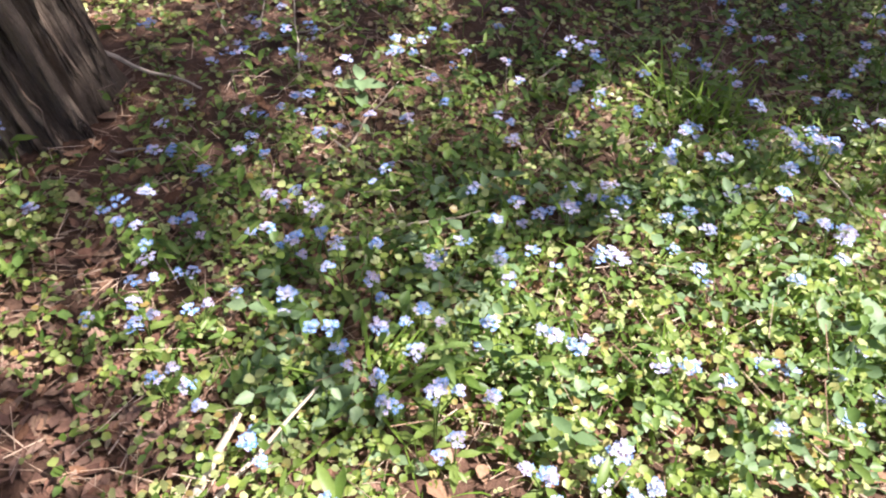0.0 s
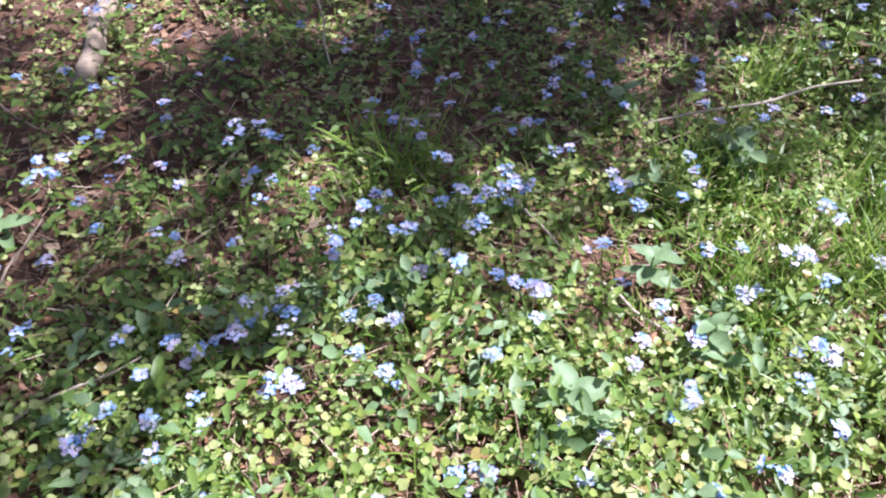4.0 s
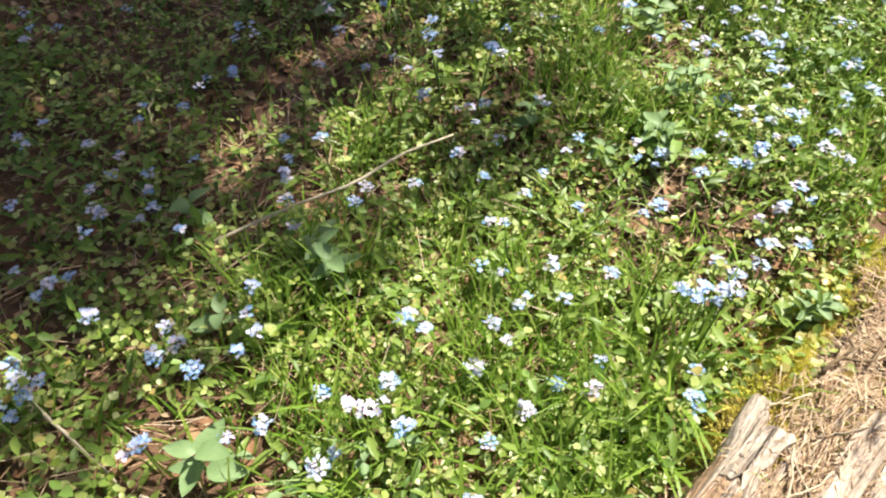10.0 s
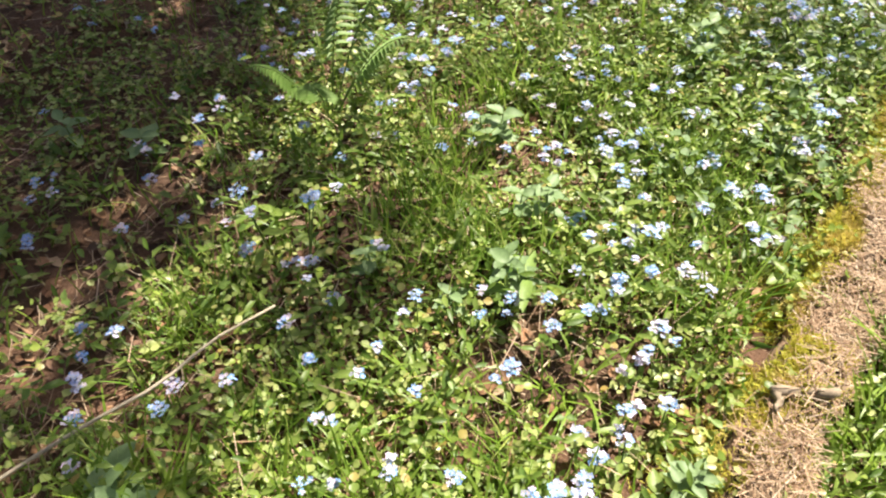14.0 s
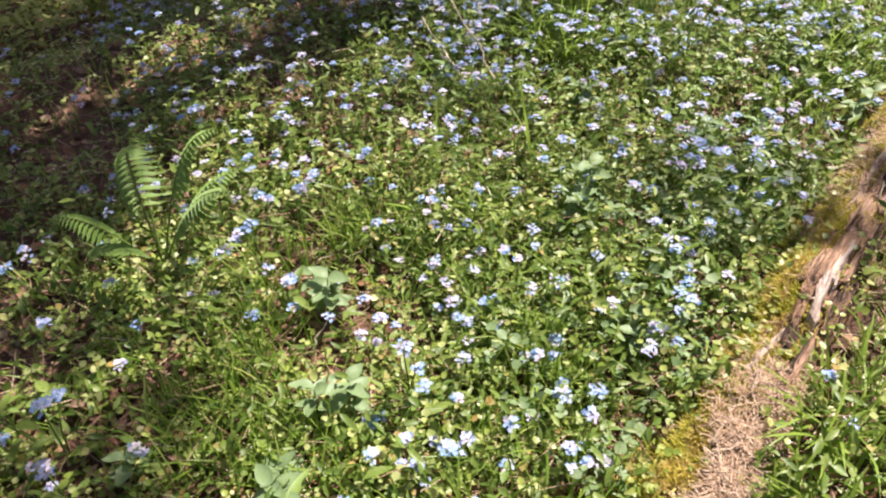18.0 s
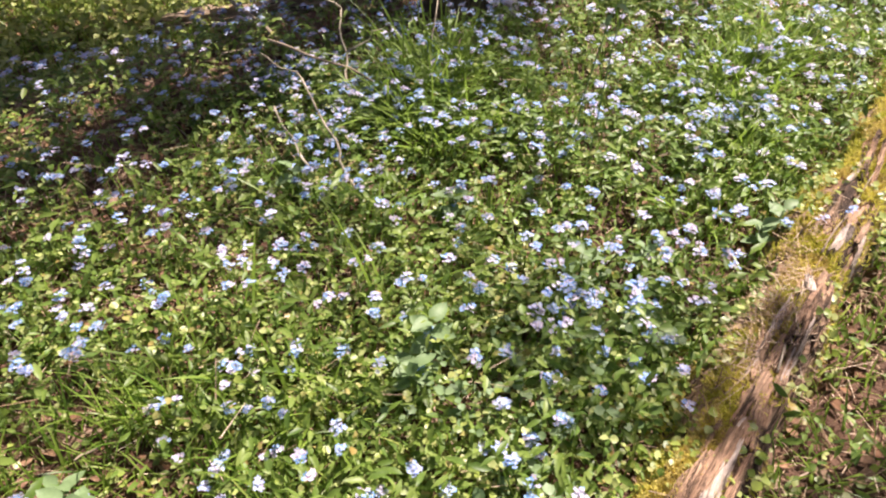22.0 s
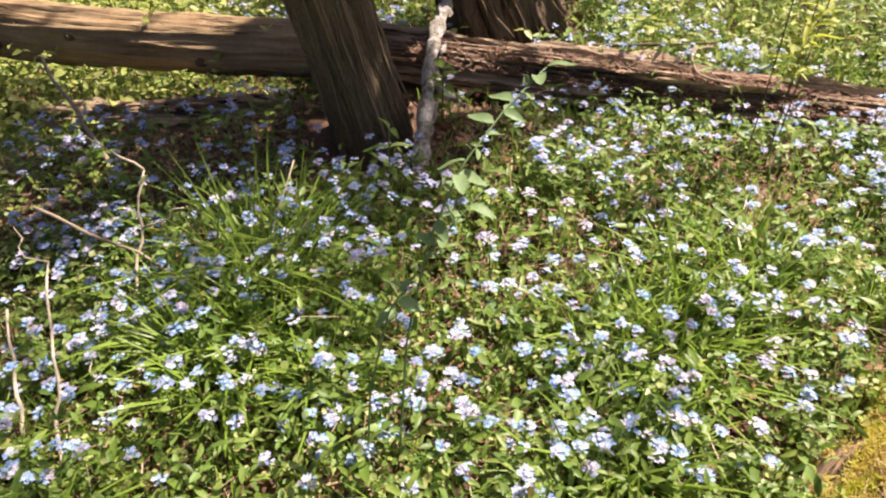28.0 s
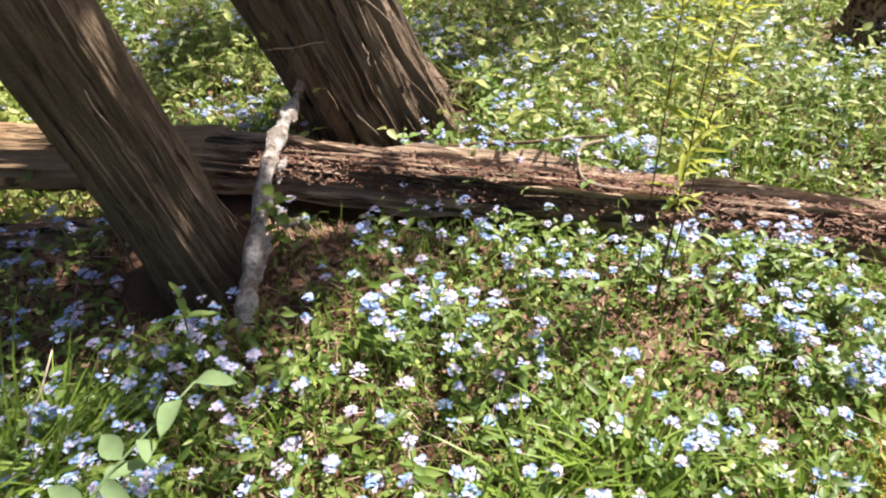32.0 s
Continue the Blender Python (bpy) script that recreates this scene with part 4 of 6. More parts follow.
def paired_leaves(count, box, size, height, shape, mat, name, label, keep=lush, tilt=0.35):
    """Pairs of small leaves on creeping stems."""
    x, y = spots(count, *box, keep)
    n = len(x)
    yaw, z = rng.uniform(0, 6.3, n), hump(x, y) + rng.gamma(2.0, height / 2, n) + 0.006
    s, px, py = rng.uniform(size * 0.6, size * 1.35, n), rng.normal(0.1, tilt, n), rng.normal(0, tilt, n)
    at = np.stack([x, y, z], 1)
    sets = [scatter(shape, at, turns(yaw, px, py), s), scatter(shape, at + (0, 0, 0.001), turns(yaw + math.pi + rng.normal(0, 0.3, n), px * 0.5 + 0.1, py), s * rng.uniform(0.75, 1.1, n))]
    v, f, _ = joined(sets)
    return tagged(new(name, tri_mesh(name, v, f, [mat])), label, name.replace("_", " "), kind="stuff")


paired_leaves(88000, (-2.4, 3.3, -0.3, 4.2), 0.0172, 0.034, ROUND, M_ROUND, "creeping_leaves", "small round yellow-green leaves of a creeping plant", tilt=0.38)
paired_leaves(30000, (2.6, 7.6, 0.6, 5.4), 0.017, 0.04, ROUND, M_ROUND, "creeping_leaves", "small round yellow-green leaves between the flowers", tilt=0.5)


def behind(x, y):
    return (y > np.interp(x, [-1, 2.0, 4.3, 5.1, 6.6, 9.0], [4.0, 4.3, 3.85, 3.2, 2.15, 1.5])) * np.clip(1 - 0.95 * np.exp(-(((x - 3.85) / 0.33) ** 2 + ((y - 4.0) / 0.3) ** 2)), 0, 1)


paired_leaves(24000, (-0.5, 9.0, 2.0, 7.4), 0.044, 0.09, LANCE, M_LITLEAF, "narrow_leaves", "green leaves of the woodland floor behind, sunlight put into their colour", behind, 0.6)


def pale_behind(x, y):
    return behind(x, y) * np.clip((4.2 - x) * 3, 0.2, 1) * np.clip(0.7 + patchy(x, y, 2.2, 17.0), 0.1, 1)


# this pale green carries painted sunlight, thickest left of the trees
paired_leaves(26000, (0.5, 7.0, 2.8, 7.2), 0.044, 0.12, OVAL, M_PALELIT, "pale_leaves", "pale yellow-green leaves beyond the fallen trunk, lightened to look sunlit", pale_behind, 0.5)


def leafy_far(x, y):
    return np.clip(0.5 + 0.22 * x, 0.45, 1.0) * lush(x, y)


paired_leaves(30000, (-1.6, 3.0, -0.2, 3.4), 0.033, 0.05, LANCE, M_LANCE, "narrow_leaves", "narrow green leaves at the foot of the flowers", leafy_far, 0.65)
paired_leaves(46000, (2.4, 7.8, 0.6, 6.6), 0.032, 0.075, LANCE, M_LANCE, "narrow_leaves", "dense narrow green leaves below the flowers", leafy_far, 0.7)


def around(x, y):
    return (1 - in_reach(x, y)) * np.clip(0.6 + patchy(x, y, 1.5, 21.0), 0.05, 1)


paired_leaves(30000, (-4.5, 10.0, -4.0, 9.5), 0.095, 0.05, LANCE, M_LANCE, "narrow_leaves", "green leaves of the surrounding woodland floor", around, 0.5)


paired_leaves(3000, (-2.2, 0.4, 0.3, 2.4), 0.028, 0.05, OVAL, M_MID, "broad_leaves", "soft green oval leaves in the half shade", lush, 0.4)
paired_leaves(6000, (3.0, 5.7, 1.2, 3.2), 0.025, 0.06, OVAL, M_MID, "broad_leaves", "soft green oval leaves between the flowers", lush, 0.5)
paired_leaves(9000, (-1.8, 5.6, 0.0, 3.4), 0.022, 0.05, OVAL, M_MID, "broad_leaves", "soft green oval leaves between the flowers", lush, 0.45)


paired_leaves(900, (2.3, 3.35, 0.95, 1.6), 0.025, 0.05, ROUND, M_WEED, "round_leaves", "pale mint-green round leaves crowding the log", lambda x, y: (y > line_y(x)) * np.clip(1.2 - np.abs(y - line_y(x) - 0.2) * 3, 0, 1) * np.clip(0.6 + 1.2 * patchy(x, y, 4.0, 31.0), 0, 1), 0.4)
paired_leaves(2400, (-0.9, 0.9, 0.2, 0.95), 0.034, 0.045, OVAL, M_WEED, "broad_leaves", "pale green oval leaves in the sun", lambda x, y: lush(x, y) * np.clip(0.3 + 1.5 * patchy(x, y, 3.5, 33.0), 0, 1), 0.4)


# ---- grass ----
def grassy(x, y):
    p = patchy(x, y, 2.0, 6.0)
    return np.clip(0.36 + 0.14 * x + p * 0.8, 0.08, 1) * in_reach(x, y) * np.clip((shade_edge(x) - y) * 1.5 + 0.8, 0.25, 1)


def grass_field(count, box, h0, h1, keep, name, label):
    x, y = spots(count, *box, keep)
    n = len(x)
    h = rng.uniform(h0, h1, n)
    v, f = scatter(BLADE, np.stack([x, y, hump(x, y) - 0.004], 1), turns(rng.uniform(0, 6.3, n), rng.normal(-0.1, 0.35, n), rng.normal(0, 0.2, n)),
                   np.stack([rng.uniform(0.12, 0.24, n), h * rng.uniform(0.5, 1.2, n), h], 1))
    return tagged(new(name, tri_mesh(name, v, f, [M_GRASS])), label, "grass", kind="stuff")


grass_field(52000, (-0.6, 6.0, 0.0, 4.2), 0.05, 0.15, grassy, "grass", "fine short grass growing among the flowers")
grass_field(12000, (0.7, 2.5, 0.45, 2.0), 0.09, 0.23, lambda x, y: in_reach(x, y) * (y > line_y(x)) * np.clip(0.15 + 1.8 * patchy(x, y, 3.0, 41.0), 0, 1) * np.clip((shade_edge(x) - y) * 2 + 0.8, 0.2, 1), "grass", "slender upright grass in the sunny hollow")
grass_field(30000, (2.0, 8.6, 2.6, 7.4), 0.07, 0.24, behind, "grass", "bright grass beyond the fallen trunk")


GRASS_MESHES = [tri_mesh("blade", *scatter(blade_shape(0.028, 5, d), [(0, 0, 0)], turns(np.zeros(1), np.zeros(1), np.array([w])), np.array([[0.32, 1.0, 1.0]])), [M_GRASS])
                for d, w in ((0.35, 0.0), (0.6, 0.08), (0.8, -0.06), (0.5, -0.1), (1.0, 0.05), (0.2, 0.0))]


def grass_tuft(x, y, count, h, lean, spread, label):
    """A tuft whose blades spread from one foot."""
    root = tagged(new("grass_tuft"), label, "grass tuft", "grass tufts")
    for k in range(count):
        a, r = rng.uniform(0, 360), spread * rng.uniform(0, 1) ** 0.7
        ob = part("blade", GRASS_MESHES[k % 6], root)
        ob.matrix_basis = pose(r * math.cos(radians(a)), r * math.sin(radians(a)), -0.01, -rng.uniform(3, lean), rng.normal(0, 6), a - 90 + rng.normal(0, 35)) @ Matrix.Diagonal((rng.uniform(0.7, 1.2), rng.uniform(0.5, 1.1) * h, rng.uniform(0.55, 1.15) * h, 1))
    root.location = (x, y, float(hump(x, y)))
    return root


TUFTS = ((0.03, 1.36, 60, 0.20), (0.93, 1.22, 34, 0.22), (1.32, 0.66, 26, 0.26), (1.15, 1.10, 18, 0.18), (0.11, 1.31, 24, 0.18), (1.98, 0.53, 70, 0.17), (1.90, 0.48, 50, 0.15), (2.2, 0.58, 46, 0.18), (2.45, 0.66, 40, 0.16), (2.1, 0.52, 44, 0.2), (2.32, 0.6, 40, 0.22), (2.58, 0.69, 44, 0.2), (2.85, 0.78, 50, 0.24), (1.75, 0.44, 36, 0.16), (2.62, 1.70, 30, 0.24), (2.53, 1.89, 9, 0.36), (2.46, 1.96, 6, 0.34), (2.93, 1.90, 7, 0.40), (2.96, 2.12, 10, 0.28), (4.07, 1.80, 60, 0.26), (4.34, 2.07, 44, 0.26), (3.38, 2.49, 40, 0.30), (4.52, 2.12, 20, 0.2),
         (3.72, 2.77, 60, 0.28), (3.58, 2.72, 110, 0.40), (4.42, 2.02, 50, 0.26), (4.55, 2.15, 36, 0.24), (4.66, 2.0, 36, 0.24),
         (4.25, 2.1, 46, 0.24), (2.45, 1.3, 24, 0.2), (3.35, 2.62, 50, 0.32), (4.05, 1.62, 36, 0.2), (5.0, 1.85, 50, 0.2), (-0.62, 0.35, 26, 0.2), (3.42, 2.40, 70, 0.26), (3.55, 2.50, 60, 0.28), (3.62, 2.30, 50, 0.24), (4.35, 1.92, 60, 0.28), (4.72, 2.12, 50, 0.26), (3.78, 1.62, 40, 0.2), (4.15, 1.78, 50, 0.22), (2.9, 2.35, 40, 0.22), (2.35, 1.95, 40, 0.2), (1.28, 0.98, 14, 0.2), (1.08, 0.62, 20, 0.24), (0.86, 0.58, 16, 0.2), (1.3, 0.76, 20, 0.26), (1.5, 1.15, 18, 0.2), (1.75, 1.0, 18, 0.18), (2.72, 0.71, 40, 0.22), (1.42, 0.72, 30, 0.28))
for tx, ty, tn, th in TUFTS:
    grass_tuft(tx, ty, tn, th, 42, 0.05 + tn * 0.0007, "tuft of long arching green grass" if th > 0.23 else "short tuft of green grass")


# ---- forget-me-nots ----
def cluster(at, normal_tilt, heads, size):
    """One flat-topped head of small five-petalled flowers: petals and eyes."""
    n = heads
    a = np.arange(n) * 2.399 + rng.uniform(0, 6)
    r = size * 0.44 * np.sqrt((np.arange(n) + 0.3) / n)
    pos = np.stack([r * np.cos(a), r * np.sin(a), -1.3 * r * r / size + rng.normal(0, 0.0025, n)], 1) + np.asarray(at)
    rot = turns(rng.uniform(0, 6.3, n), -0.9 * r / size * np.sin(a) * -1 + rng.normal(0, 0.2, n) + normal_tilt, rng.normal(0, 0.3, n))
    fs = rng.uniform(0.0098, 0.0132, n)
    return scatter(FLOWER, pos, rot, fs), scatter(EYE, pos, rot, fs)


def plant_model(k):
    """A forget-me-not with its stems, leaves and flower heads, standing at the origin."""
    root = tagged(new("forget_me_not"), "blue forget-me-not with narrow green leaves", "flower", "forget-me-nots")
    tall = (0.10, 0.13, 0.16, 0.11, 0.18, 0.14, 0.12, 0.15)[k % 8]
    heads = (1, 2, 1, 2, 2, 1, 3, 1)[k % 8]
    for h in range(heads):
        a = 2.4 * h + k
        tip = Vector((0.036 * math.cos(a) * (h > 0), 0.036 * math.sin(a) * (h > 0), tall * (1 - 0.14 * h)))
        sv, sf = tube([(0, 0, -0.07), (tip.x * 0.3, tip.y * 0.3, tip.z * 0.5), tip], [0.0022, 0.0018, 0.0012], 5)
        part("stem", tri_mesh("stem", sv, sf, [M_STEM]), root)
        petals, eyes = cluster(tip, 0.0, (13, 8, 10, 15, 9, 12)[(k + h) % 6] if h == 0 else 6, (0.042, 0.034, 0.038, 0.046, 0.036)[k % 5] if h == 0 else 0.024)
        head = part("flower_head", tri_mesh("flower_head", *petals, [M_PETAL]), root, "cluster of small sky-blue flowers")
        part("flower_centre", tri_mesh("flower_centre", *eyes, [M_EYE]), head, "pale yellow centre")
    for j in range(3):
        a = 1.7 * j + k
        z = tall * (0.08 + 0.19 * j)
        v, f = scatter(LANCE, [(0, 0, z)], turns(np.array([a]), np.array([0.25 + 0.1 * j]), np.array([0.1])), np.array([0.062 - 0.008 * j]))
        part("leaf", tri_mesh("leaf", v, f, [M_LANCE]), root)
    return root


def flowery(x, y):
    base = np.interp(x, [-2.0, -1.1, -0.2, 0.6, 1.2, 1.9, 2.4, 3.2, 8.0], [0.16, 0.60, 0.78, 0.56, 0.20, 0.32, 0.72, 0.85, 0.9])
    dense = 0.9 * np.exp(-(((x - 2.3) / 0.35) ** 2 + ((y - 1.05) / 0.3) ** 2)) + 0.5 * np.exp(-(((x - 2.2) / 0.5) ** 2 + ((y - 2.9) / 0.35) ** 2))
    edge = np.clip((y - line_y(x)) * 6, 0.0, 1)
    gap = 0.6 * np.exp(-(((x - 4.7) / 0.35) ** 2 + ((y - 3.0) / 0.2) ** 2)) + np.exp(-(((x - 4.32) / 0.34) ** 2 + ((y - 2.98) / 0.26) ** 2)) + np.exp(-(((x - 5.05) / 0.25) ** 2 + ((y - 2.35) / 0.3) ** 2)) + np.exp(-(((x - 3.5) / 0.8) ** 2 + ((y - 3.95) / 0.42) ** 2))
    shade = np.clip(1.0 - 1.1 * np.clip(y - shade_edge(x), 0, 1.0) * (x < 1.9), 0.22, 1)
    p = patchy(x, y, 2.4, 12.0)
    return np.clip((base + dense) * (1 + 1.1 * p) * shade * edge * np.clip(1 - gap, 0.05, 1), 0, 1) * in_reach(x, y)


# forget-me-nots that stand out: place and height of the main head
NEAR_THE_TREE = ((-1.13, 0.79, 0.08), (-1.12, 0.45, 0.1), (-1.09, 0.39, 0.1), (-1.09, 1.03, 0.08), (-1.08, 0.63, 0.1), (-1.07, 0.34, 0.1), (-1.02, 0.49, 0.1), (-0.98, 0.25, 0.1), (-0.98, 0.41, 0.1), (-0.95, 0.74, 0.08), (-0.92, 0.25, 0.1), (-0.91, 0.62, 0.1), (-0.9, 0.45, 0.1), (-0.89, 0.75, 0.1), (-0.85, 0.62, 0.1), (-0.83, 0.48, 0.08), (-0.79, 0.65, 0.2), (-0.78, 0.17, 0.1), (-0.73, 0.56, 0.17), (-0.71, 0.87, 0.08), (-0.7, 1.04, 0.1), (-0.69, 0.37, 0.08), (-0.67, 0.55, 0.1), (-0.62, 0.44, 0.1), (-0.6, 0.31, 0.1), (-0.57, 0.64, 0.07), (-0.55, 0.27, 0.11), (-0.55, 0.49, 0.08), (-0.54, 0.38, 0.1), (-0.51, 0.82, 0.1), (-0.49, 0.31, 0.1))
ON_THE_LITTER = ((-0.49, 0.67, 0.1), (-0.49, 1.1, 0.1), (-0.48, 0.26, 0.16), (-0.44, 0.23, 0.1), (-0.43, 1.04, 0.08), (-0.42, 0.65, 0.1), (-0.4, 0.47, 0.1), (-0.34, 0.78, 0.1), (-0.29, 0.49, 0.09), (-0.29, 1.23, 0.1), (-0.28, 0.21, 0.1), (-0.28, 0.8, 0.1), (-0.28, 0.89, 0.08), (-0.24, 0.45, 0.1), (-0.23, 0.69, 0.1), (-0.23, 0.84, 0.1), (-0.2, 0.91, 0.08), (-0.18, 0.67, 0.1), (-0.17, 0.26, 0.1), (-0.1, 0.45, 0.09), (-0.1, 1.06, 0.09), (-0.07, 0.74, 0.08), (-0.07, 0.83, 0.08), (-0.04, 0.46, 0.09), (-0.03, 1.1, 0.13), (-0.02, 0.7, 0.08), (-0.02, 0.87, 0.08), (-0.01, 1.18, 0.08), (0, 0.81, 0.09), (0.02, 0.43, 0.09), (0.05, 1.03, 0.11))
BY_THE_BROKEN_END = ((0.07, 0.92, 0.09), (0.08, 0.49, 0.07), (0.1, 0.35, 0.09), (0.11, 0.86, 0.18), (0.14, 0.49, 0.07), (0.14, 0.98, 0.07), (0.14, 1.13, 0.08), (0.15, 1.04, 0.19), (0.15, 1.53, 0.08), (0.19, 0.72, 0.07), (0.2, 0.99, 0.14), (0.22, 1.06, 0.08), (0.23, 0.41, 0.06), (0.23, 0.5, 0.06), (0.23, 0.92, 0.06), (0.24, 1.14, 0.08), (0.26, 1.61, 0.08), (0.27, 1.8, 0.08), (0.28, 0.57, 0.06), (0.28, 0.82, 0.12), (0.3, 0.39, 0.07), (0.3, 0.46, 0.07), (0.3, 1.09, 0.15), (0.31, 1.19, 0.07), (0.31, 1.25, 0.06), (0.32, 0.88, 0.06), (0.33, 1.14, 0.09), (0.35, 0.54, 0.05), (0.39, 1.4, 0.07), (0.43, 1.3, 0.05), (0.45, 0.68, 0.04))
BY_THE_PALE_STEM = ((0.47, 1.25, 0.1), (0.47, 1.67, 0.06), (0.48, 0.73, 0.04), (0.48, 0.98, 0.04), (0.48, 1.5, 0.06), (0.5, 0.42, 0.05), (0.52, 0.58, 0.07), (0.54, 1.13, 0.08), (0.55, 0.81, 0.03), (0.57, 1.22, 0.03), (0.59, 0.73, 0.04), (0.59, 1.1, 0.04), (0.59, 1.16, 0.04), (0.59, 1.49, 0.07), (0.61, 0.94, 0.04), (0.68, 0.92, 0.08), (0.7, 0.59, 0.09), (0.74, 0.83, 0.03), (0.75, 0.52, 0.03), (0.76, 1.85, 0.02), (0.77, 0.96, 0.01), (0.81, 0.68, 0.05), (0.82, 0.63, 0.06), (0.82, 0.85, 0.12), (0.87, 2.04, 0.02), (0.87, 2.11, 0.02), (0.88, 0.79, 0.07), (0.88, 1.47, 0.02), (0.9, 0.62, 0.13), (0.9, 0.92, 0.02), (0.93, 0.49, 0.02))
IN_THE_HOLLOW = ((0.96, 0.98, 0.09), (0.99, 1.02, 0.04), (1, 0.44, 0.01), (1.01, 0.75, -0), (1.02, 1.4, 0.01), (1.02, 2.16, 0.01), (1.03, 1.57, 0.07), (1.06, 0.9, 0.01), (1.06, 1.44, 0.01), (1.07, 2.49, 0.01), (1.1, 0.77, 0.01), (1.12, 0.91, 0.08), (1.16, 1.35, 0.05), (1.18, 0.78, -0), (1.23, 0.98, 0.01), (1.26, 0.92, 0.05), (1.3, 1.76, 0.02), (1.32, 0.63, 0.02), (1.32, 1.02, 0.02), (1.33, 1.46, 0), (1.34, 1.9, 0.02), (1.35, 1.71, 0.01), (1.35, 1.79, 0.02), (1.4, 1.71, 0.2), (1.41, 0.94, 0.05), (1.41, 2.3, 0.03), (1.42, 1.57, 0.03), (1.43, 0.67, 0.03), (1.44, 1.52, 0.07), (1.44, 2.08, 0.03), (1.45, 1.45, -0))
IN_THE_CREEPERS = ((1.46, 1.61, 0.19), (1.47, 1.96, 0.03), (1.48, 0.84, 0.09), (1.51, 0.76, 0.13), (1.52, 2.31, 0.03), (1.54, 0.82, 0.03), (1.56, 1.29, 0.08), (1.59, 0.8, 0.04), (1.62, 1.75, 0.04), (1.62, 3.18, 0.07), (1.64, 0.82, 0.04), (1.64, 1.07, 0.02), (1.66, 0.88, 0), (1.69, 0.8, 0.04), (1.72, 3.12, 0.06), (1.73, 0.85, 0.05), (1.75, 1.21, 0.03), (1.81, 1.86, 0.05), (1.82, 0.82, 0.05), (1.85, 0.92, 0.05), (1.87, 1.86, 0.03), (1.92, 1.71, 0.05), (1.93, 0.94, 0.05), (1.93, 1.97, 0.05), (1.94, 2.47, 0.05), (1.98, 2.11, 0.05), (2, 2.24, 0.2), (2.02, 1.89, 0.17), (2.04, 0.96, 0.09), (2.04, 2.05, 0.07), (2.05, 2.36, 0.05))
BY_THE_FERN = ((2.06, 1.17, 0.05), (2.1, 1.03, 0.05), (2.1, 2.39, 0.05), (2.12, 1.17, 0.05), (2.13, 1.52, 0.05), (2.13, 2.06, 0.03), (2.13, 2.22, 0.05), (2.15, 1.36, 0.17), (2.15, 2.42, 0.05), (2.18, 1.16, 0.03), (2.18, 1.54, 0.04), (2.2, 2.2, 0.22), (2.22, 1.08, 0.01), (2.23, 2.69, 0.05), (2.25, 1.12, 0.09), (2.25, 2.61, 0.05), (2.28, 1.33, 0.03), (2.28, 2.16, 0.01), (2.29, 2.5, 0.05), (2.31, 2.77, 0.05), (2.32, 1.03, 0.05), (2.33, 1.15, 0.01), (2.33, 1.85, 0.05), (2.34, 2.49, 0.05), (2.35, 1.41, 0.05), (2.35, 1.5, 0.03), (2.36, 2.25, 0.06), (2.37, 0.97, 0.05), (2.38, 1.63, 0.04), (2.39, 1.07, 0.09), (2.39, 2.12, 0.04))
BESIDE_THE_MOSS = ((2.4, 1.14, 0.05), (2.43, 1.24, 0.06), (2.44, 2.52, 0.15), (2.44, 2.7, 0.06), (2.46, 1.74, 0.06), (2.47, 1.11, 0.04), (2.5, 1.27, 0.04), (2.5, 1.36, 0.11), (2.5, 1.59, 0.06), (2.5, 1.83, 0.06), (2.51, 2.34, 0.17), (2.53, 1.7, 0.06), (2.53, 2.72, 0.06), (2.57, 1.88, 0.06), (2.58, 1.05, 0.05), (2.59, 1.41, 0.06), (2.59, 2.24, 0.06), (2.6, 2.75, 0.06), (2.62, 1.54, 0.13), (2.62, 2.37, 0.06), (2.63, 2.85, 0.06), (2.64, 1.27, 0.06), (2.64, 1.8, 0.06), (2.65, 2.2, 0.06), (2.66, 2.51, 0.07), (2.66, 2.63, 0.07), (2.67, 1.15, 0.07), (2.68, 3.08, 0.07), (2.71, 1.1, 0.07), (2.71, 2.47, 0.07), (2.73, 1.75, 0.05))
ABOVE_THE_LOG = ((2.73, 3.06, 0.07), (2.75, 1.16, 0.14), (2.75, 2.15, 0.07), (2.76, 2.87, 0.07), (2.77, 1.9, 0.07), (2.81, 1.1, 0.07), (2.83, 1.2, 0.08), (2.83, 1.36, 0.06), (2.83, 2.15, 0.07), (2.86, 0.82, 0.08), (2.87, 2.27, 0.06), (2.88, 1.97, 0.08), (2.9, 1.49, 0.16), (2.9, 2.77, 0.08), (2.91, 1.65, 0.08), (2.92, 1.41, 0.08), (2.93, 1.94, 0.11), (2.96, 1.84, 0.08), (2.97, 1.62, 0.14), (2.98, 2.83, 0.08), (3, 1.3, 0.08), (3.01, 1.52, 0.08), (3.02, 1.41, 0.09), (3.05, 2.14, 0.09), (3.06, 1.83, 0.09), (3.07, 1.69, 0.1), (3.08, 1.75, 0.09), (3.11, 2.74, 0.09), (3.13, 1.57, 0.09), (3.15, 2.79, 0.09), (3.17, 1.76, 0.09))
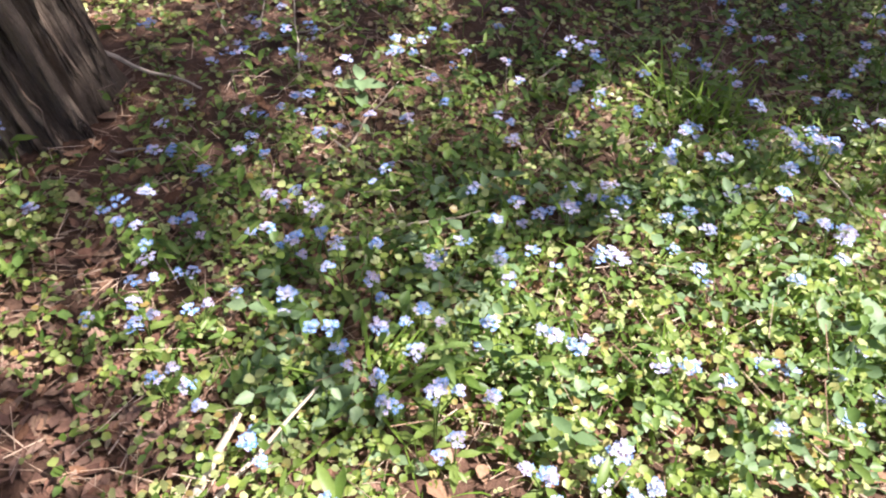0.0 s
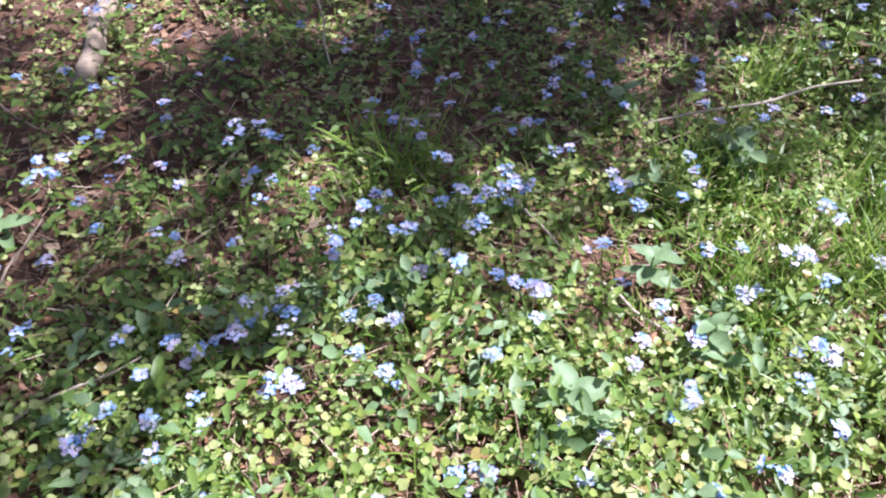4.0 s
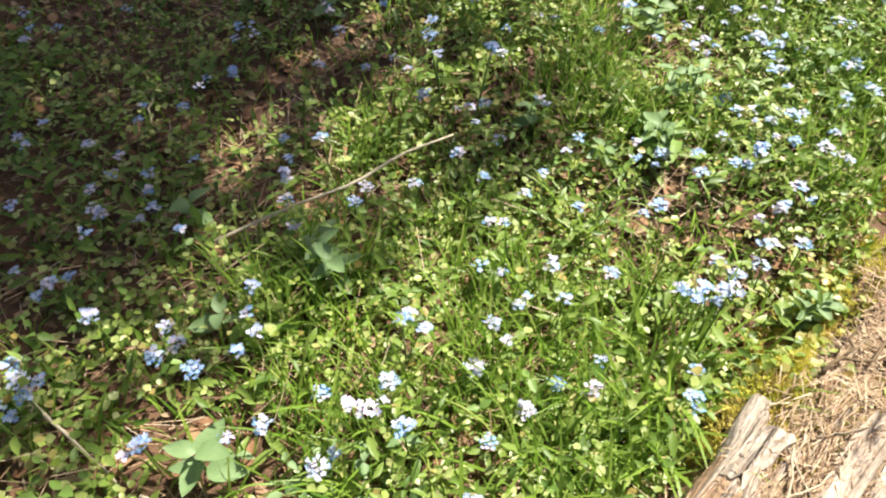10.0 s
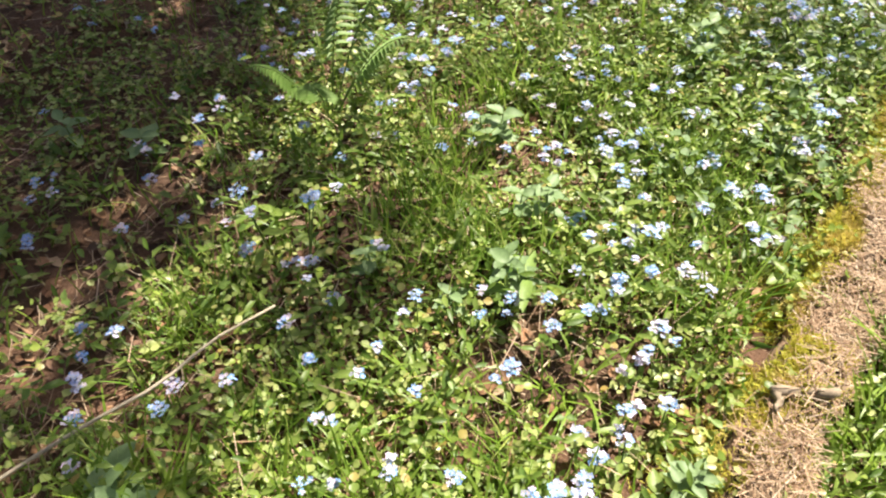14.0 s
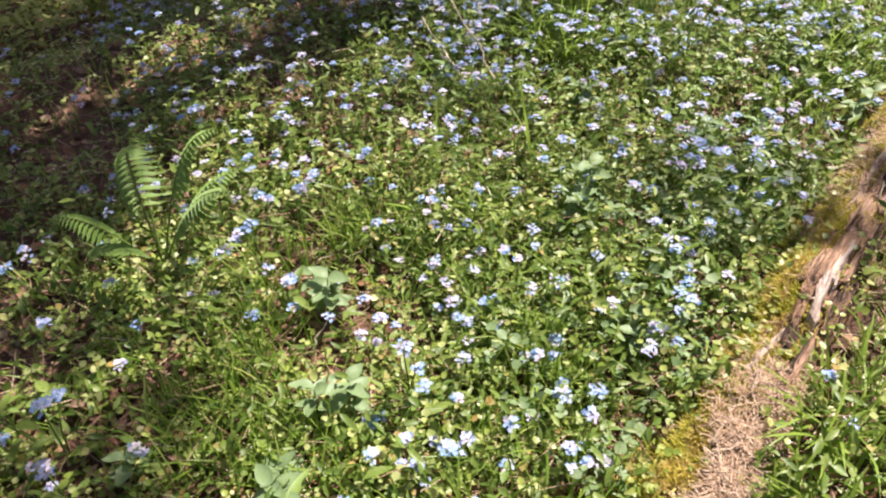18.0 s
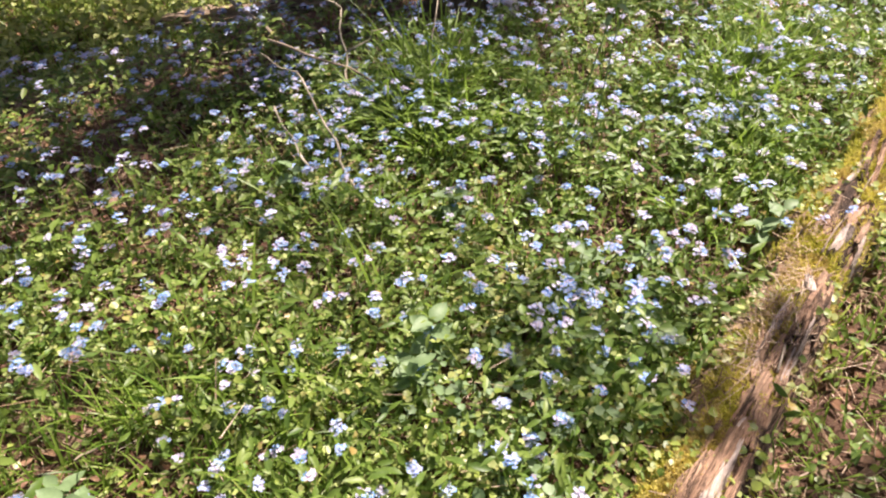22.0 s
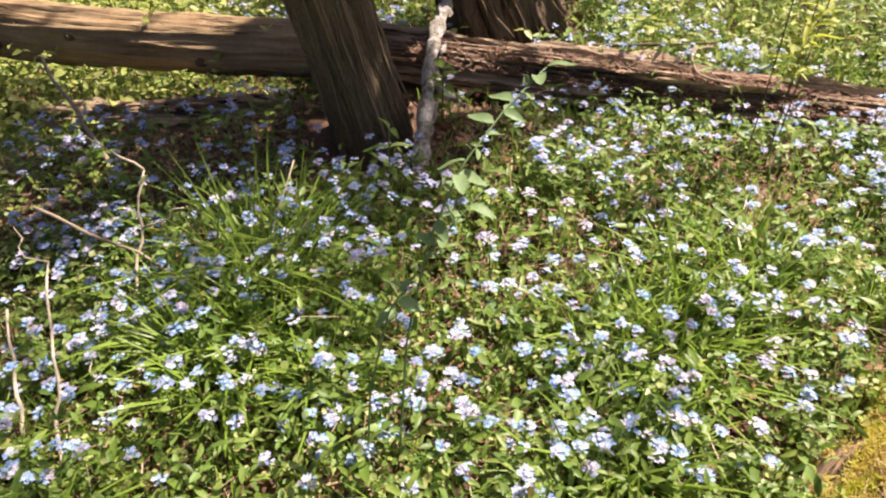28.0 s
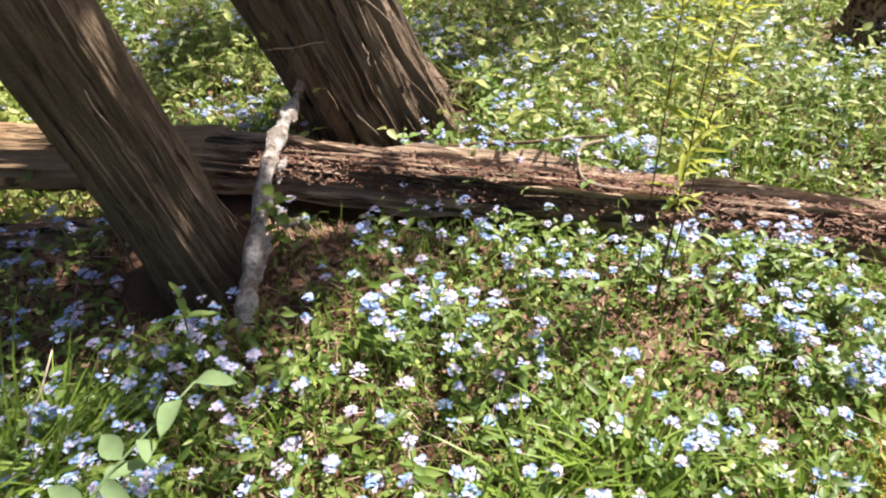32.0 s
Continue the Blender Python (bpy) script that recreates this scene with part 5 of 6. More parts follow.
IN_THE_DEEP_GREEN = ((3.17, 2.49, 0.09), (3.23, 1.23, 0.1), (3.24, 1.88, 0.11), (3.27, 1.77, 0.1), (3.28, 2.39, 0.1), (3.3, 2.31, 0.18), (3.31, 1.98, 0.14), (3.32, 1.37, 0.07), (3.33, 1.32, 0.15), (3.36, 2.32, 0.19), (3.37, 2.2, 0.13), (3.37, 3.03, 0.1), (3.38, 1.89, 0.08), (3.42, 1.63, 0.1), (3.42, 1.73, 0.1), (3.43, 2.21, 0.1), (3.43, 2.85, 0.1), (3.44, 1.36, 0.1), (3.44, 2.77, 0.16), (3.46, 1.94, 0.1), (3.46, 2.09, 0.11), (3.46, 3.24, 0.09), (3.47, 1.65, 0.08), (3.51, 2, 0.11), (3.52, 2.35, 0.13), (3.53, 1.8, 0.11), (3.53, 1.9, 0.07), (3.53, 2.51, 0.11), (3.54, 1.56, 0.11), (3.56, 1.64, 0.11), (3.56, 2.08, 0.1))
AROUND_THE_TUFT = ((3.58, 2.79, 0.11), (3.59, 3.1, 0.11), (3.6, 1.4, 0.09), (3.6, 2.12, 0.11), (3.62, 1.55, 0.12), (3.69, 1.9, 0.11), (3.69, 2.04, 0.11), (3.71, 1.84, 0.11), (3.71, 2.12, 0.11), (3.71, 2.51, 0.15), (3.74, 2.34, 0.21), (3.76, 1.69, 0.09), (3.77, 2.22, 0.1), (3.77, 3.08, 0.12), (3.78, 1.6, 0.12), (3.79, 1.52, 0.12), (3.81, 2.93, 0.11), (3.85, 2.29, 0.12), (3.86, 2.17, 0.12), (3.88, 1.34, 0.12), (3.88, 1.49, 0.12), (3.89, 2.07, 0.12), (3.9, 1.6, 0.12), (3.9, 1.9, 0.11), (3.93, 1.54, 0.12), (3.95, 2.22, 0.12), (4.03, 1.56, 0.15), (4.04, 2.43, 0.13), (4.05, 2.11, 0.13), (4.06, 1.65, 0.11), (4.06, 2.31, 0.13))
BY_THE_TWIGS = ((4.12, 2.3, 0.12), (4.12, 2.39, 0.22), (4.13, 2.65, 0.13), (4.15, 2.5, 0.12), (4.2, 2.14, 0.16), (4.2, 2.29, 0.13), (4.2, 2.37, 0.18), (4.2, 2.56, 0.21), (4.21, 1.68, 0.12), (4.22, 2.22, 0.14), (4.26, 2.31, 0.14), (4.31, 2.17, 0.14), (4.36, 2.32, 0.23), (4.36, 2.47, 0.14), (4.36, 2.6, 0.14), (4.38, 1.73, 0.12), (4.39, 2.12, 0.14), (4.43, 2.52, 0.14), (4.47, 1.68, 0.13), (4.47, 1.89, 0.11), (4.48, 2.14, 0.12), (4.48, 2.41, 0.14), (4.51, 1.72, 0.14), (4.51, 1.83, 0.14), (4.52, 2.45, 0.18), (4.57, 1.7, 0.14), (4.57, 1.86, 0.14), (4.6, 2.18, 0.11), (4.6, 2.32, 0.18), (4.6, 2.49, 0.19), (4.68, 2.23, 0.14))
IN_THE_MEADOW = ((4.71, 1.9, 0.17), (4.71, 2.05, 0.12), (4.72, 2.7, 0.13), (4.73, 3.02, 0.14), (4.76, 1.82, 0.14), (4.77, 1.91, 0.14), (4.82, 2.52, 0.14), (4.83, 1.94, 0.14), (4.87, 2.79, 0.13), (4.9, 1.85, 0.14), (4.92, 2.32, 0.17), (4.97, 1.86, 0.14), (4.99, 1.95, 0.13), (5.02, 2.76, 0.14), (5.19, 2.69, 0.13), (5.21, 2, 0.13), (5.25, 2.11, 0.14), (5.42, 2.52, 0.14), (5.44, 2.43, 0.14))
PLACED = (*NEAR_THE_TREE, *ON_THE_LITTER, *BY_THE_BROKEN_END, *BY_THE_PALE_STEM, *IN_THE_HOLLOW, *IN_THE_CREEPERS, *BY_THE_FERN, *BESIDE_THE_MOSS, *ABOVE_THE_LOG, *IN_THE_DEEP_GREEN, *AROUND_THE_TUFT, *BY_THE_TWIGS, *IN_THE_MEADOW)
TALL_OF = (0.10, 0.13, 0.16, 0.11, 0.18, 0.14, 0.12, 0.15)
models = [plant_model(k) for k in range(8)]
order = sorted(PLACED, key=lambda p: abs(p[1] - line_y(p[0]) - 0.6))
for k, (px, py, pz) in enumerate(order[:300]):
    stem = max(0.07, pz - float(hump(px, py)))
    j = k if k < 8 else min(range(8), key=lambda i: abs(TALL_OF[i] * 1.0 - stem) + 0.012 * ((k * 5 + i * 3) % 8) / 8)
    s = min(1.25, max(0.8, stem / TALL_OF[j]))
    m = pose(px, py, pz - TALL_OF[j] * s, rng.normal(0, 4), rng.normal(0, 4), rng.uniform(0, 360))
    ob = models[k] if k < 8 else copy_thing(models[j], m)
    ob.matrix_basis = m @ Matrix.Scale(s, 4)


def crowded(x, y):
    """One where plants of their own stand within a hand's breadth."""
    near = np.zeros(len(x), bool)
    for px, py, pz in PLACED:
        near |= (x - px) ** 2 + (y - py) ** 2 < 0.075 ** 2
    return near


def sown(x, y):
    """Fewer chance plants on the strip beside the log, where the standing ones are placed."""
    strip = np.clip((y - line_y(x) - 0.9) * 2.0, 0.0, 1.0)
    few = np.interp(x, [1.0, 2.6], [0.25, 1.0])
    return np.minimum(1, 1.2 * flowery(x, y)) * (few + (1 - few) * strip) * ~crowded(x, y)


fx, fy = spots(4300, -2.0, 5.6, 0.0, 4.2, sown)
ex, ey = spots(1300, 3.0, 5.7, 1.2, 3.1, sown)
fx, fy = np.concatenate([fx, ex, [p[0] for p in order[300:]]]), np.concatenate([fy, ey, [p[1] for p in order[300:]]])


def flower_field(x, y, name, label, big=1.0):
    petals, eyes, leaves, stems = [], [], [], []
    for a, b in zip(x, y):
        g, tall = float(hump(a, b)), rng.uniform(0.09, 0.19)
        for h in range(rng.integers(1, 3)):
            p = (a + rng.normal(0, 0.03), b + rng.normal(0, 0.03), g + tall * (1 - 0.12 * h))
            c, e = cluster(p, rng.normal(0, 0.12), int(rng.integers(5, 12)), rng.uniform(0.026, 0.04) * big)
            petals.append(c), eyes.append(e)
            stems.append((p, g))
    n = len(x)
    for j in range(4):
        leaves.append(scatter(LANCE, np.stack([x, y, hump(x, y) + 0.015 + 0.028 * j], 1), turns(rng.uniform(0, 6.3, n), rng.normal(0.35, 0.2, n), rng.normal(0, 0.2, n)), rng.uniform(0.035, 0.065, n)))
    tips = np.array([p for p, g in stems])
    foot = np.array([g for p, g in stems])
    k = len(tips)
    needle = (np.array([(-0.0013, 0, 0), (0.0013, 0, 0), (0, 0.0016, 0), (0, 0, 1.0)]), np.array([(0, 1, 3), (1, 2, 3), (2, 0, 3)]))
    stalk = scatter(needle, np.stack([tips[:, 0], tips[:, 1], foot], 1), turns(rng.uniform(0, 6, k), np.zeros(k), np.zeros(k)), np.stack([np.ones(k), np.ones(k), tips[:, 2] - foot], 1))
    v, f, ix = joined([joined(petals)[:2], joined(eyes)[:2], joined(leaves)[:2], stalk])
    return tagged(new(name, tri_mesh(name, v, f, [M_PETAL, M_EYE, M_LANCE, M_STEM], ix)), label, "flowers", kind="stuff")


flower_field(fx, fy, "forget_me_not_patch", "dense patch of blue forget-me-nots in flower")
qx, qy = spots(3000, 3.6, 8.6, 2.6, 6.8, lambda x, y: (y > np.interp(x, [3.6, 4.3, 5.1, 6.6, 9.0], [5.0, 3.75, 3.15, 2.15, 1.5])) * np.clip(0.5 + 0.9 * patchy(x, y, 1.6, 3.3), 0.08, 1))
flower_field(qx, qy, "forget_me_not_patch", "forget-me-nots covering the clearing behind the fallen trunk", 1.1)


# ---- broad-leaved weeds ----
def weed(x, y, height, pairs, leaf, mat, yaw, label, shape=OVATE, lean=(0, 0), bare=0.25):
    """An upright weed with opposite pairs of leaves and a rosette at its tip."""
    root = tagged(new("weed"), label, "plant", "broad-leaved weeds")
    tip = Vector((lean[0], lean[1], height))
    sv, sf = tube([(0, 0, -0.02), tip * 0.5, tip], [0.0032, 0.0026, 0.0016], 6)
    part("stem", tri_mesh("stem", sv, sf, [M_STEM]), root)
    for j in range(pairs):
        s = (j + 1) / pairs
        for side in (0, 1):
            a = yaw + (j % 2) * 1.4 + side * math.pi
            ln = leaf * (0.75 + 0.35 * math.sin(2.6 * s)) * rng.uniform(0.85, 1.1)
            c = tip * (bare + (1 - bare) * s)
            v, f = scatter(shape, [tuple(c)], turns(np.array([a]), np.array([0.1 + 0.35 * s]), np.array([rng.normal(0, 0.2)])), np.array([ln]))
            part("leaf", tri_mesh("leaf", v, f, [mat]), root)
    s, u = (Vector((x, y, 0)) - LOG_A).dot(log_dir), (Vector((x, y, 0)) - LOG_A).dot(log_side)
    foot = log_top(s, u) - 0.01 if -0.08 < u < 0.13 and 0 < s < 5.7 else float(hump(x, y))
    root.matrix_basis = pose(x, y, foot, rng.normal(0, 4), rng.normal(0, 4), 0)
    return root


PALE = "pale green broad-leaved weed among the forget-me-nots"
for wx, wy, wh, wp, wl, wa in ((1.95, 1.43, 0.13, 3, 0.055, 0.9), (1.81, 1.27, 0.11, 3, 0.055, 0.2), (1.57, 1.5, 0.10, 3, 0.05, 1.2), (1.77, 0.70, 0.08, 3, 0.05, 0.4), (0.91, 1.28, 0.11, 3, 0.06, 2.1), (2.93, 2.46, 0.12, 3, 0.055, 0.3),
                               (0.31, 0.63, 0.10, 3, 0.068, 0.3), (0.56, 0.92, 0.13, 3, 0.065, 1.0), (0.92, 1.23, 0.13, 3, 0.055, 0.2), (0.64, 0.74, 0.11, 3, 0.05, 2.0),
                               (0.68, 1.55, 0.10, 2, 0.055, 0.6), (0.66, 1.21, 0.08, 2, 0.055, 1.4), (1.13, 2.5, 0.12, 3, 0.07, 0.2), (1.29, 2.3, 0.10, 3, 0.07, 0.9),
                               (2.02, 1.40, 0.13, 4, 0.06, 0.5), (1.81, 1.24, 0.10, 3, 0.06, 1.1), (1.67, 1.31, 0.08, 3, 0.05, 0.1), (2.10, 1.71, 0.15, 3, 0.055, 0.7),
                               (2.90, 1.64, 0.15, 4, 0.06, 0.4), (2.12, 1.69, 0.12, 3, 0.06, 1.3), (2.65, 1.18, 0.07, 3, 0.055, 0.8), (3.33, 1.63, 0.13, 3, 0.06, 0.2),
                               (3.24, 2.06, 0.12, 3, 0.07, 1.0), (3.49, 1.57, 0.09, 3, 0.05, 0.3), (3.79, 1.44, 0.10, 3, 0.052, 0.9), (-0.87, 1.23, 0.09, 3, 0.06, 0.4), (0.91, 1.33, 0.09, 2, 0.06, 0.5), (1.75, 0.70, 0.10, 4, 0.045, 1.5), (2.11, 1.77, 0.09, 3, 0.045, 0.6), (1.84, 1.32, 0.08, 3, 0.06, 1.9), (2.82, 1.60, 0.11, 4, 0.06, 0.2), (3.86, 1.45, 0.12, 3, 0.055, 1.3)):
    weed(wx, wy, wh, wp, wl, M_WEED, wa, PALE)
weed(-0.48, 0.41, 0.12, 4, 0.055, M_LIME, 0.5, "light green seedling with narrow leaves in the sun", NARROW)
weed(1.80, 1.22, 0.10, 2, 0.10, M_LIME, 0.9, "bright yellow-green upright leaf", NARROW)
def arching_weed(points, count, leaf, label):
    """A weed whose stem bends over, with leaves along its upper part."""
    root = tagged(new("weed"), label, "plant", "broad-leaved weeds")
    pts = [Vector(p) for p in points]
    base = pts[0].copy()
    line = []
    for i in range(25):
        t = i / 24 * (len(pts) - 1)
        j = min(int(t), len(pts) - 2)
        line.append(pts[j].lerp(pts[j + 1], t - j) - base)
    sv, sf = tube(line, [0.0023 - 0.00005 * i for i in range(25)], 6)
    part("stem", tri_mesh("stem", sv, sf, [M_WEED]), root)
    for k in range(count):
        c = line[int(24 * (0.42 + 0.58 * (k + 1) / count))]
        v, f = scatter(POINTED, [tuple(c)], turns(np.array([k * 2.2 + rng.normal(0, 0.5)]), np.array([rng.normal(0.1, 0.35)]), np.array([rng.normal(0, 0.35)])), np.array([leaf * rng.uniform(0.65, 1.2)]))
        part("leaf", tri_mesh("leaf", v, f, [M_WEED]), root)
    root.location = base
    return root


TALL = "tall arching dull green weed beside the path"
arching_weed([(3.70, 2.00, -0.01), (3.73, 1.99, 0.40), (3.775, 1.985, 0.62), (3.83, 1.99, 0.735), (3.93, 2.04, 0.785), (4.03, 2.09, 0.81)], 17, 0.045, TALL)
arching_weed([(3.64, 2.03, -0.01), (3.66, 2.0, 0.30), (3.70, 1.98, 0.50), (3.78, 1.97, 0.62), (3.88, 2.0, 0.68)], 12, 0.047, TALL)
weed(4.03, 2.89, 0.25, 3, 0.075, M_LIME, 0.0, "lime-green shoot at the cedar's foot", NARROW)
weed(4.36, 3.22, 0.24, 5, 0.055, M_LANCE, 0.3, "small leafy sprout by the cedar")
for k in range(9):
    a = -2.9 + 0.36 * k
    weed(5.0 + 0.44 * math.cos(a), 3.86 + 0.44 * math.sin(a), rng.uniform(0.10, 0.2), 4, 0.05, M_MID, rng.uniform(0, 6), "leafy green sprout at the old cedar's foot")
for k in range(26):
    wx, wy = spots(40, -1.4, 5.4, 0.3, 2.9, lush)
    weed(wx[0], wy[0], rng.uniform(0.05, 0.11), int(rng.integers(2, 4)), rng.uniform(0.035, 0.055), M_LANCE, rng.uniform(0, 6), "small green broad-leaved seedling")


def tall_stem(x, y, lean, height, tufts, label):
    """A brown stalk with whorls of narrow lime leaves."""
    root = tagged(new("tall_weed"), label, "plant", "tall stalks")
    pts = [Vector((lean[0] * s * s * height, lean[1] * s * s * height, height * s)) for s in np.linspace(0, 1, 7)]
    pts[0].z = -0.03
    sv, sf = tube(pts, [0.0022, 0.0021, 0.002, 0.0018, 0.0015, 0.0012, 0.0008], 6, 0.1, x)
    part("stem", tri_mesh("stem", sv, sf, [M_DARKSTEM]), root)
    for s, n, ln in tufts:
        c = pts[int(s * 6)]
        for j in range(n):
            v, f = scatter(NARROW, [tuple(c + Vector((0, 0, 0.006 * j - 0.05)))], turns(np.array([j * 2.4 + x * 9]), np.array([rng.normal(0.55, 0.35)]), np.array([rng.normal(0, 0.3)])), ln * rng.uniform(0.5, 1.0) * np.array([[0.6, 1.0, 1.0]]))
            part("leaf", tri_mesh("leaf", v, f, [M_STALKLEAF]), root)
    root.matrix_basis = pose(x, y, float(hump(x, y)))
    return root


WHORLS = ((0.67, 8, 0.075), (0.84, 12, 0.085), (1.0, 15, 0.085))
tall_stem(5.08, 2.50, (0.0, 0.03), 0.98, WHORLS, "tall brown stalk with lime-green leaves")
tall_stem(5.14, 2.47, (0.02, 0.03), 0.48, ((0.84, 8, 0.09), (1.0, 15, 0.105)), "brown stalk topped with lime-green leaves")
tall_stem(5.17, 2.50, (0.05, 0.05), 0.98, WHORLS, "tall brown stalk with lime-green leaves")
tall_stem(5.24, 2.53, (0.06, 0.02), 0.80, WHORLS, "tall brown stalk with lime-green leaves")


# ---- stump ----
def stump(x, y, label):
    tv, tf = bark_tube([(x, y, -0.1), (x + 0.01, y, 0.2), (x + 0.03, y + 0.02, 0.55)], [0.21, 0.17, 0.13], 48, 50, 0.035, 55, 0.05)
    root = tagged(new("stump"), label, "stump")
    part("stump_body", tri_mesh("stump_body", tv, tf, [M_ROT]), root)
    return root


stump(7.3, 3.35, "rusty-brown rotten stump among the flowers")


# ---- fern ----
def fern(x, y, fronds, label):
    root = tagged(new("fern"), label, "fern")
    for yaw, rise, length in fronds:
        sets, pts = [], []
        d = Vector((math.cos(yaw), math.sin(yaw), 0))
        for i in range(25):
            s = i / 24
            pts.append(d * (length * s * 0.75) + Vector((0, 0, rise * math.sin(1.75 * s))))
        for i in range(8, 25):
            s = i / 24
            ln = 0.105 * (1 - s) ** 0.9 * min(1.0, 3.2 * s - 0.5) + 0.006
            for side in (-1, 1):
                sets.append(scatter(leaf_shape(0.27, 0.3, 3, 0.2, 0.2), [tuple(pts[i])], turns(np.array([yaw - math.pi / 2 + side * 1.15]), np.array([0.05]), np.array([0.25 * side])), np.array([ln])))
        v, f, _ = joined(sets)
        fr = part("frond", tri_mesh("frond", v, f, [M_FERN]), root, "feathery light green frond")
        sv, sf = tube(pts, [0.003 - 0.0001 * i for i in range(25)], 5)
        part("midrib", tri_mesh("midrib", sv, sf, [M_STEM]), fr)
    root.matrix_basis = pose(x, y, float(hump(x, y)))
    return root


fern(1.79, 2.10, ((-1.4, 0.48, 0.24), (-0.2, 0.39, 0.32), (2.9, 0.24, 0.28), (0.05, 0.22, 0.38), (-0.7, 0.29, 0.36), (-2.2, 0.26, 0.32), (1.2, 0.30, 0.32)), "light green fern in half shade")


# ---- sticks and twigs ----
stick("long pale dead stem lying over the leaves", (0.705, 1.427, -0.0), (1.318, 1.471, 0.045), 0.0042, 0.003, M_TWIG, 0.02, 11, 2, sink=False)
stick("grey stick with a dark broken end", (-0.83, 1.79, 0.03), (-0.85, 2.5, 0.06), 0.034, 0.03, M_STICK, 0.03, 9, 4)
stick("bare twig sticking out from the cedar's foot", (-1.62, 1.17, 0.12), (-1.30, 1.16, 0.03), 0.007, 0.003, M_TWIG, 0.02, 8, 6)
stick("thin bare upright twig", (-1.24, 1.42, 0.0), (-1.22, 1.62, 0.26), 0.0026, 0.0014, M_TWIG, 0.02, 8, 7)
stick("thin bare upright twig", (-1.07, 1.30, 0.0), (-1.16, 1.60, 0.22), 0.0028, 0.0014, M_TWIG, 0.02, 8, 8)
stick("pale dry stem lying slanted on the litter", (-0.84, 0.04, 0.03), (-0.70, 0.34, 0.05), 0.005, 0.003, M_TWIG, 0.01, 8, 9)
stick("short stripped stick on the litter", (-0.86, 0.08, 0.02), (-0.83, 0.24, 0.05), 0.009, 0.006, M_TWIG, 0.01, 7, 10)
stick("thin dead twig on the ground", (-1.34, 2.05, 0.03), (-0.90, 1.62, 0.03), 0.005, 0.003, M_STICK, 0.04, 8, 11)
stick("thin dead twig on the ground", (-0.85, 0.99, 0.03), (-0.78, 1.24, 0.05), 0.004, 0.002, M_STICK, 0.02, 8, 12)
stick("crooked dead twig on the ground", (-0.78, 0.69, 0.03), (-0.48, 0.82, 0.05), 0.005, 0.002, M_TWIG, 0.05, 9, 13)
stick("thin dead twig on the ground", (-0.31, 1.55, 0.05), (-0.41, 1.33, 0.03), 0.004, 0.002, M_TWIG, 0.02, 8, 14)
stick("thin dry straw stem on the leaves", (0.31, 1.18, 0.06), (0.42, 0.96, 0.05), 0.004, 0.002, M_TWIG, 0.01, 8, 15)
stick("thin dry straw stem on the leaves", (0.45, 0.92, 0.05), (0.58, 0.74, 0.05), 0.004, 0.002, M_TWIG, 0.01, 8, 16)
stick("thin pale standing stalk", (-0.11, 1.78, 0.02), (-0.16, 2.0, 0.30), 0.004, 0.002, M_TWIG, 0.02, 8, 17)
stick("short brown stick between leaves", (-0.21, 0.84, 0.03), (-0.12, 0.93, 0.06), 0.005, 0.004, M_STICK, 0.01, 7, 18)
stick("white chewed stick in the grass", (0.02, 1.53, 0.03), (0.18, 1.55, 0.03), 0.006, 0.005, M_TWIG, 0.01, 7, 19)
stick("long bare branch slanting over the flowers", (3.09, 2.95, 0.27), (3.47, 2.64, 0.05), 0.005, 0.003, M_STICK, 0.04, 11, 20)
stick("forked bare twig above the flowers", (3.24, 2.72, 0.03), (3.37, 2.94, 0.30), 0.0045, 0.003, M_TWIG, 0.05, 11, 21, "stick",
      ((0.6, (3.44, 2.78, 0.26), 0.004), (1.0, (3.25, 3.02, 0.40), 0.004)))
stick("crooked pale twig standing in the flowers", (3.05, 2.28, 0.02), (3.10, 2.72, 0.22), 0.0045, 0.003, M_TWIG, 0.07, 11, 22, "stick", ((1.0, (3.04, 2.90, 0.26), 0.003),))
stick("crooked pale twig standing in the flowers", (2.98, 2.40, 0.02), (2.99, 2.72, 0.16), 0.005, 0.003, M_TWIG, 0.03, 9, 23)
stick("bare grey stick leaning on the slope", (3.26, 3.36, 0.05), (3.12, 3.95, 0.22), 0.009, 0.006, M_STICK, 0.05, 9, 24)
stick("dry stem in the grass tuft", (3.60, 2.76, 0.03), (3.76, 2.92, 0.22), 0.004, 0.002, M_TWIG, 0.01, 7, 25)
def curled(label, pts, r0, r1, mat, seed):
    """A twig that winds through the given points."""
    line = []
    for i in range(len(pts) - 1):
        p = [Vector(pts[max(0, min(len(pts) - 1, i + d))]) for d in (-1, 0, 1, 2)]
        for k in range(5):
            w = k / 5
            line.append(0.5 * (2 * p[1] + (p[2] - p[0]) * w + (2 * p[0] - 5 * p[1] + 4 * p[2] - p[3]) * w * w + (3 * p[1] - p[0] - 3 * p[2] + p[3]) * w ** 3))
    tv, tf = tube(line, [r0 + (r1 - r0) * i / len(line) for i in range(len(line))], 7, 0.15, seed)
    return tagged(new("stick", tri_mesh("stick", tv, tf, [mat])), label, "stick")


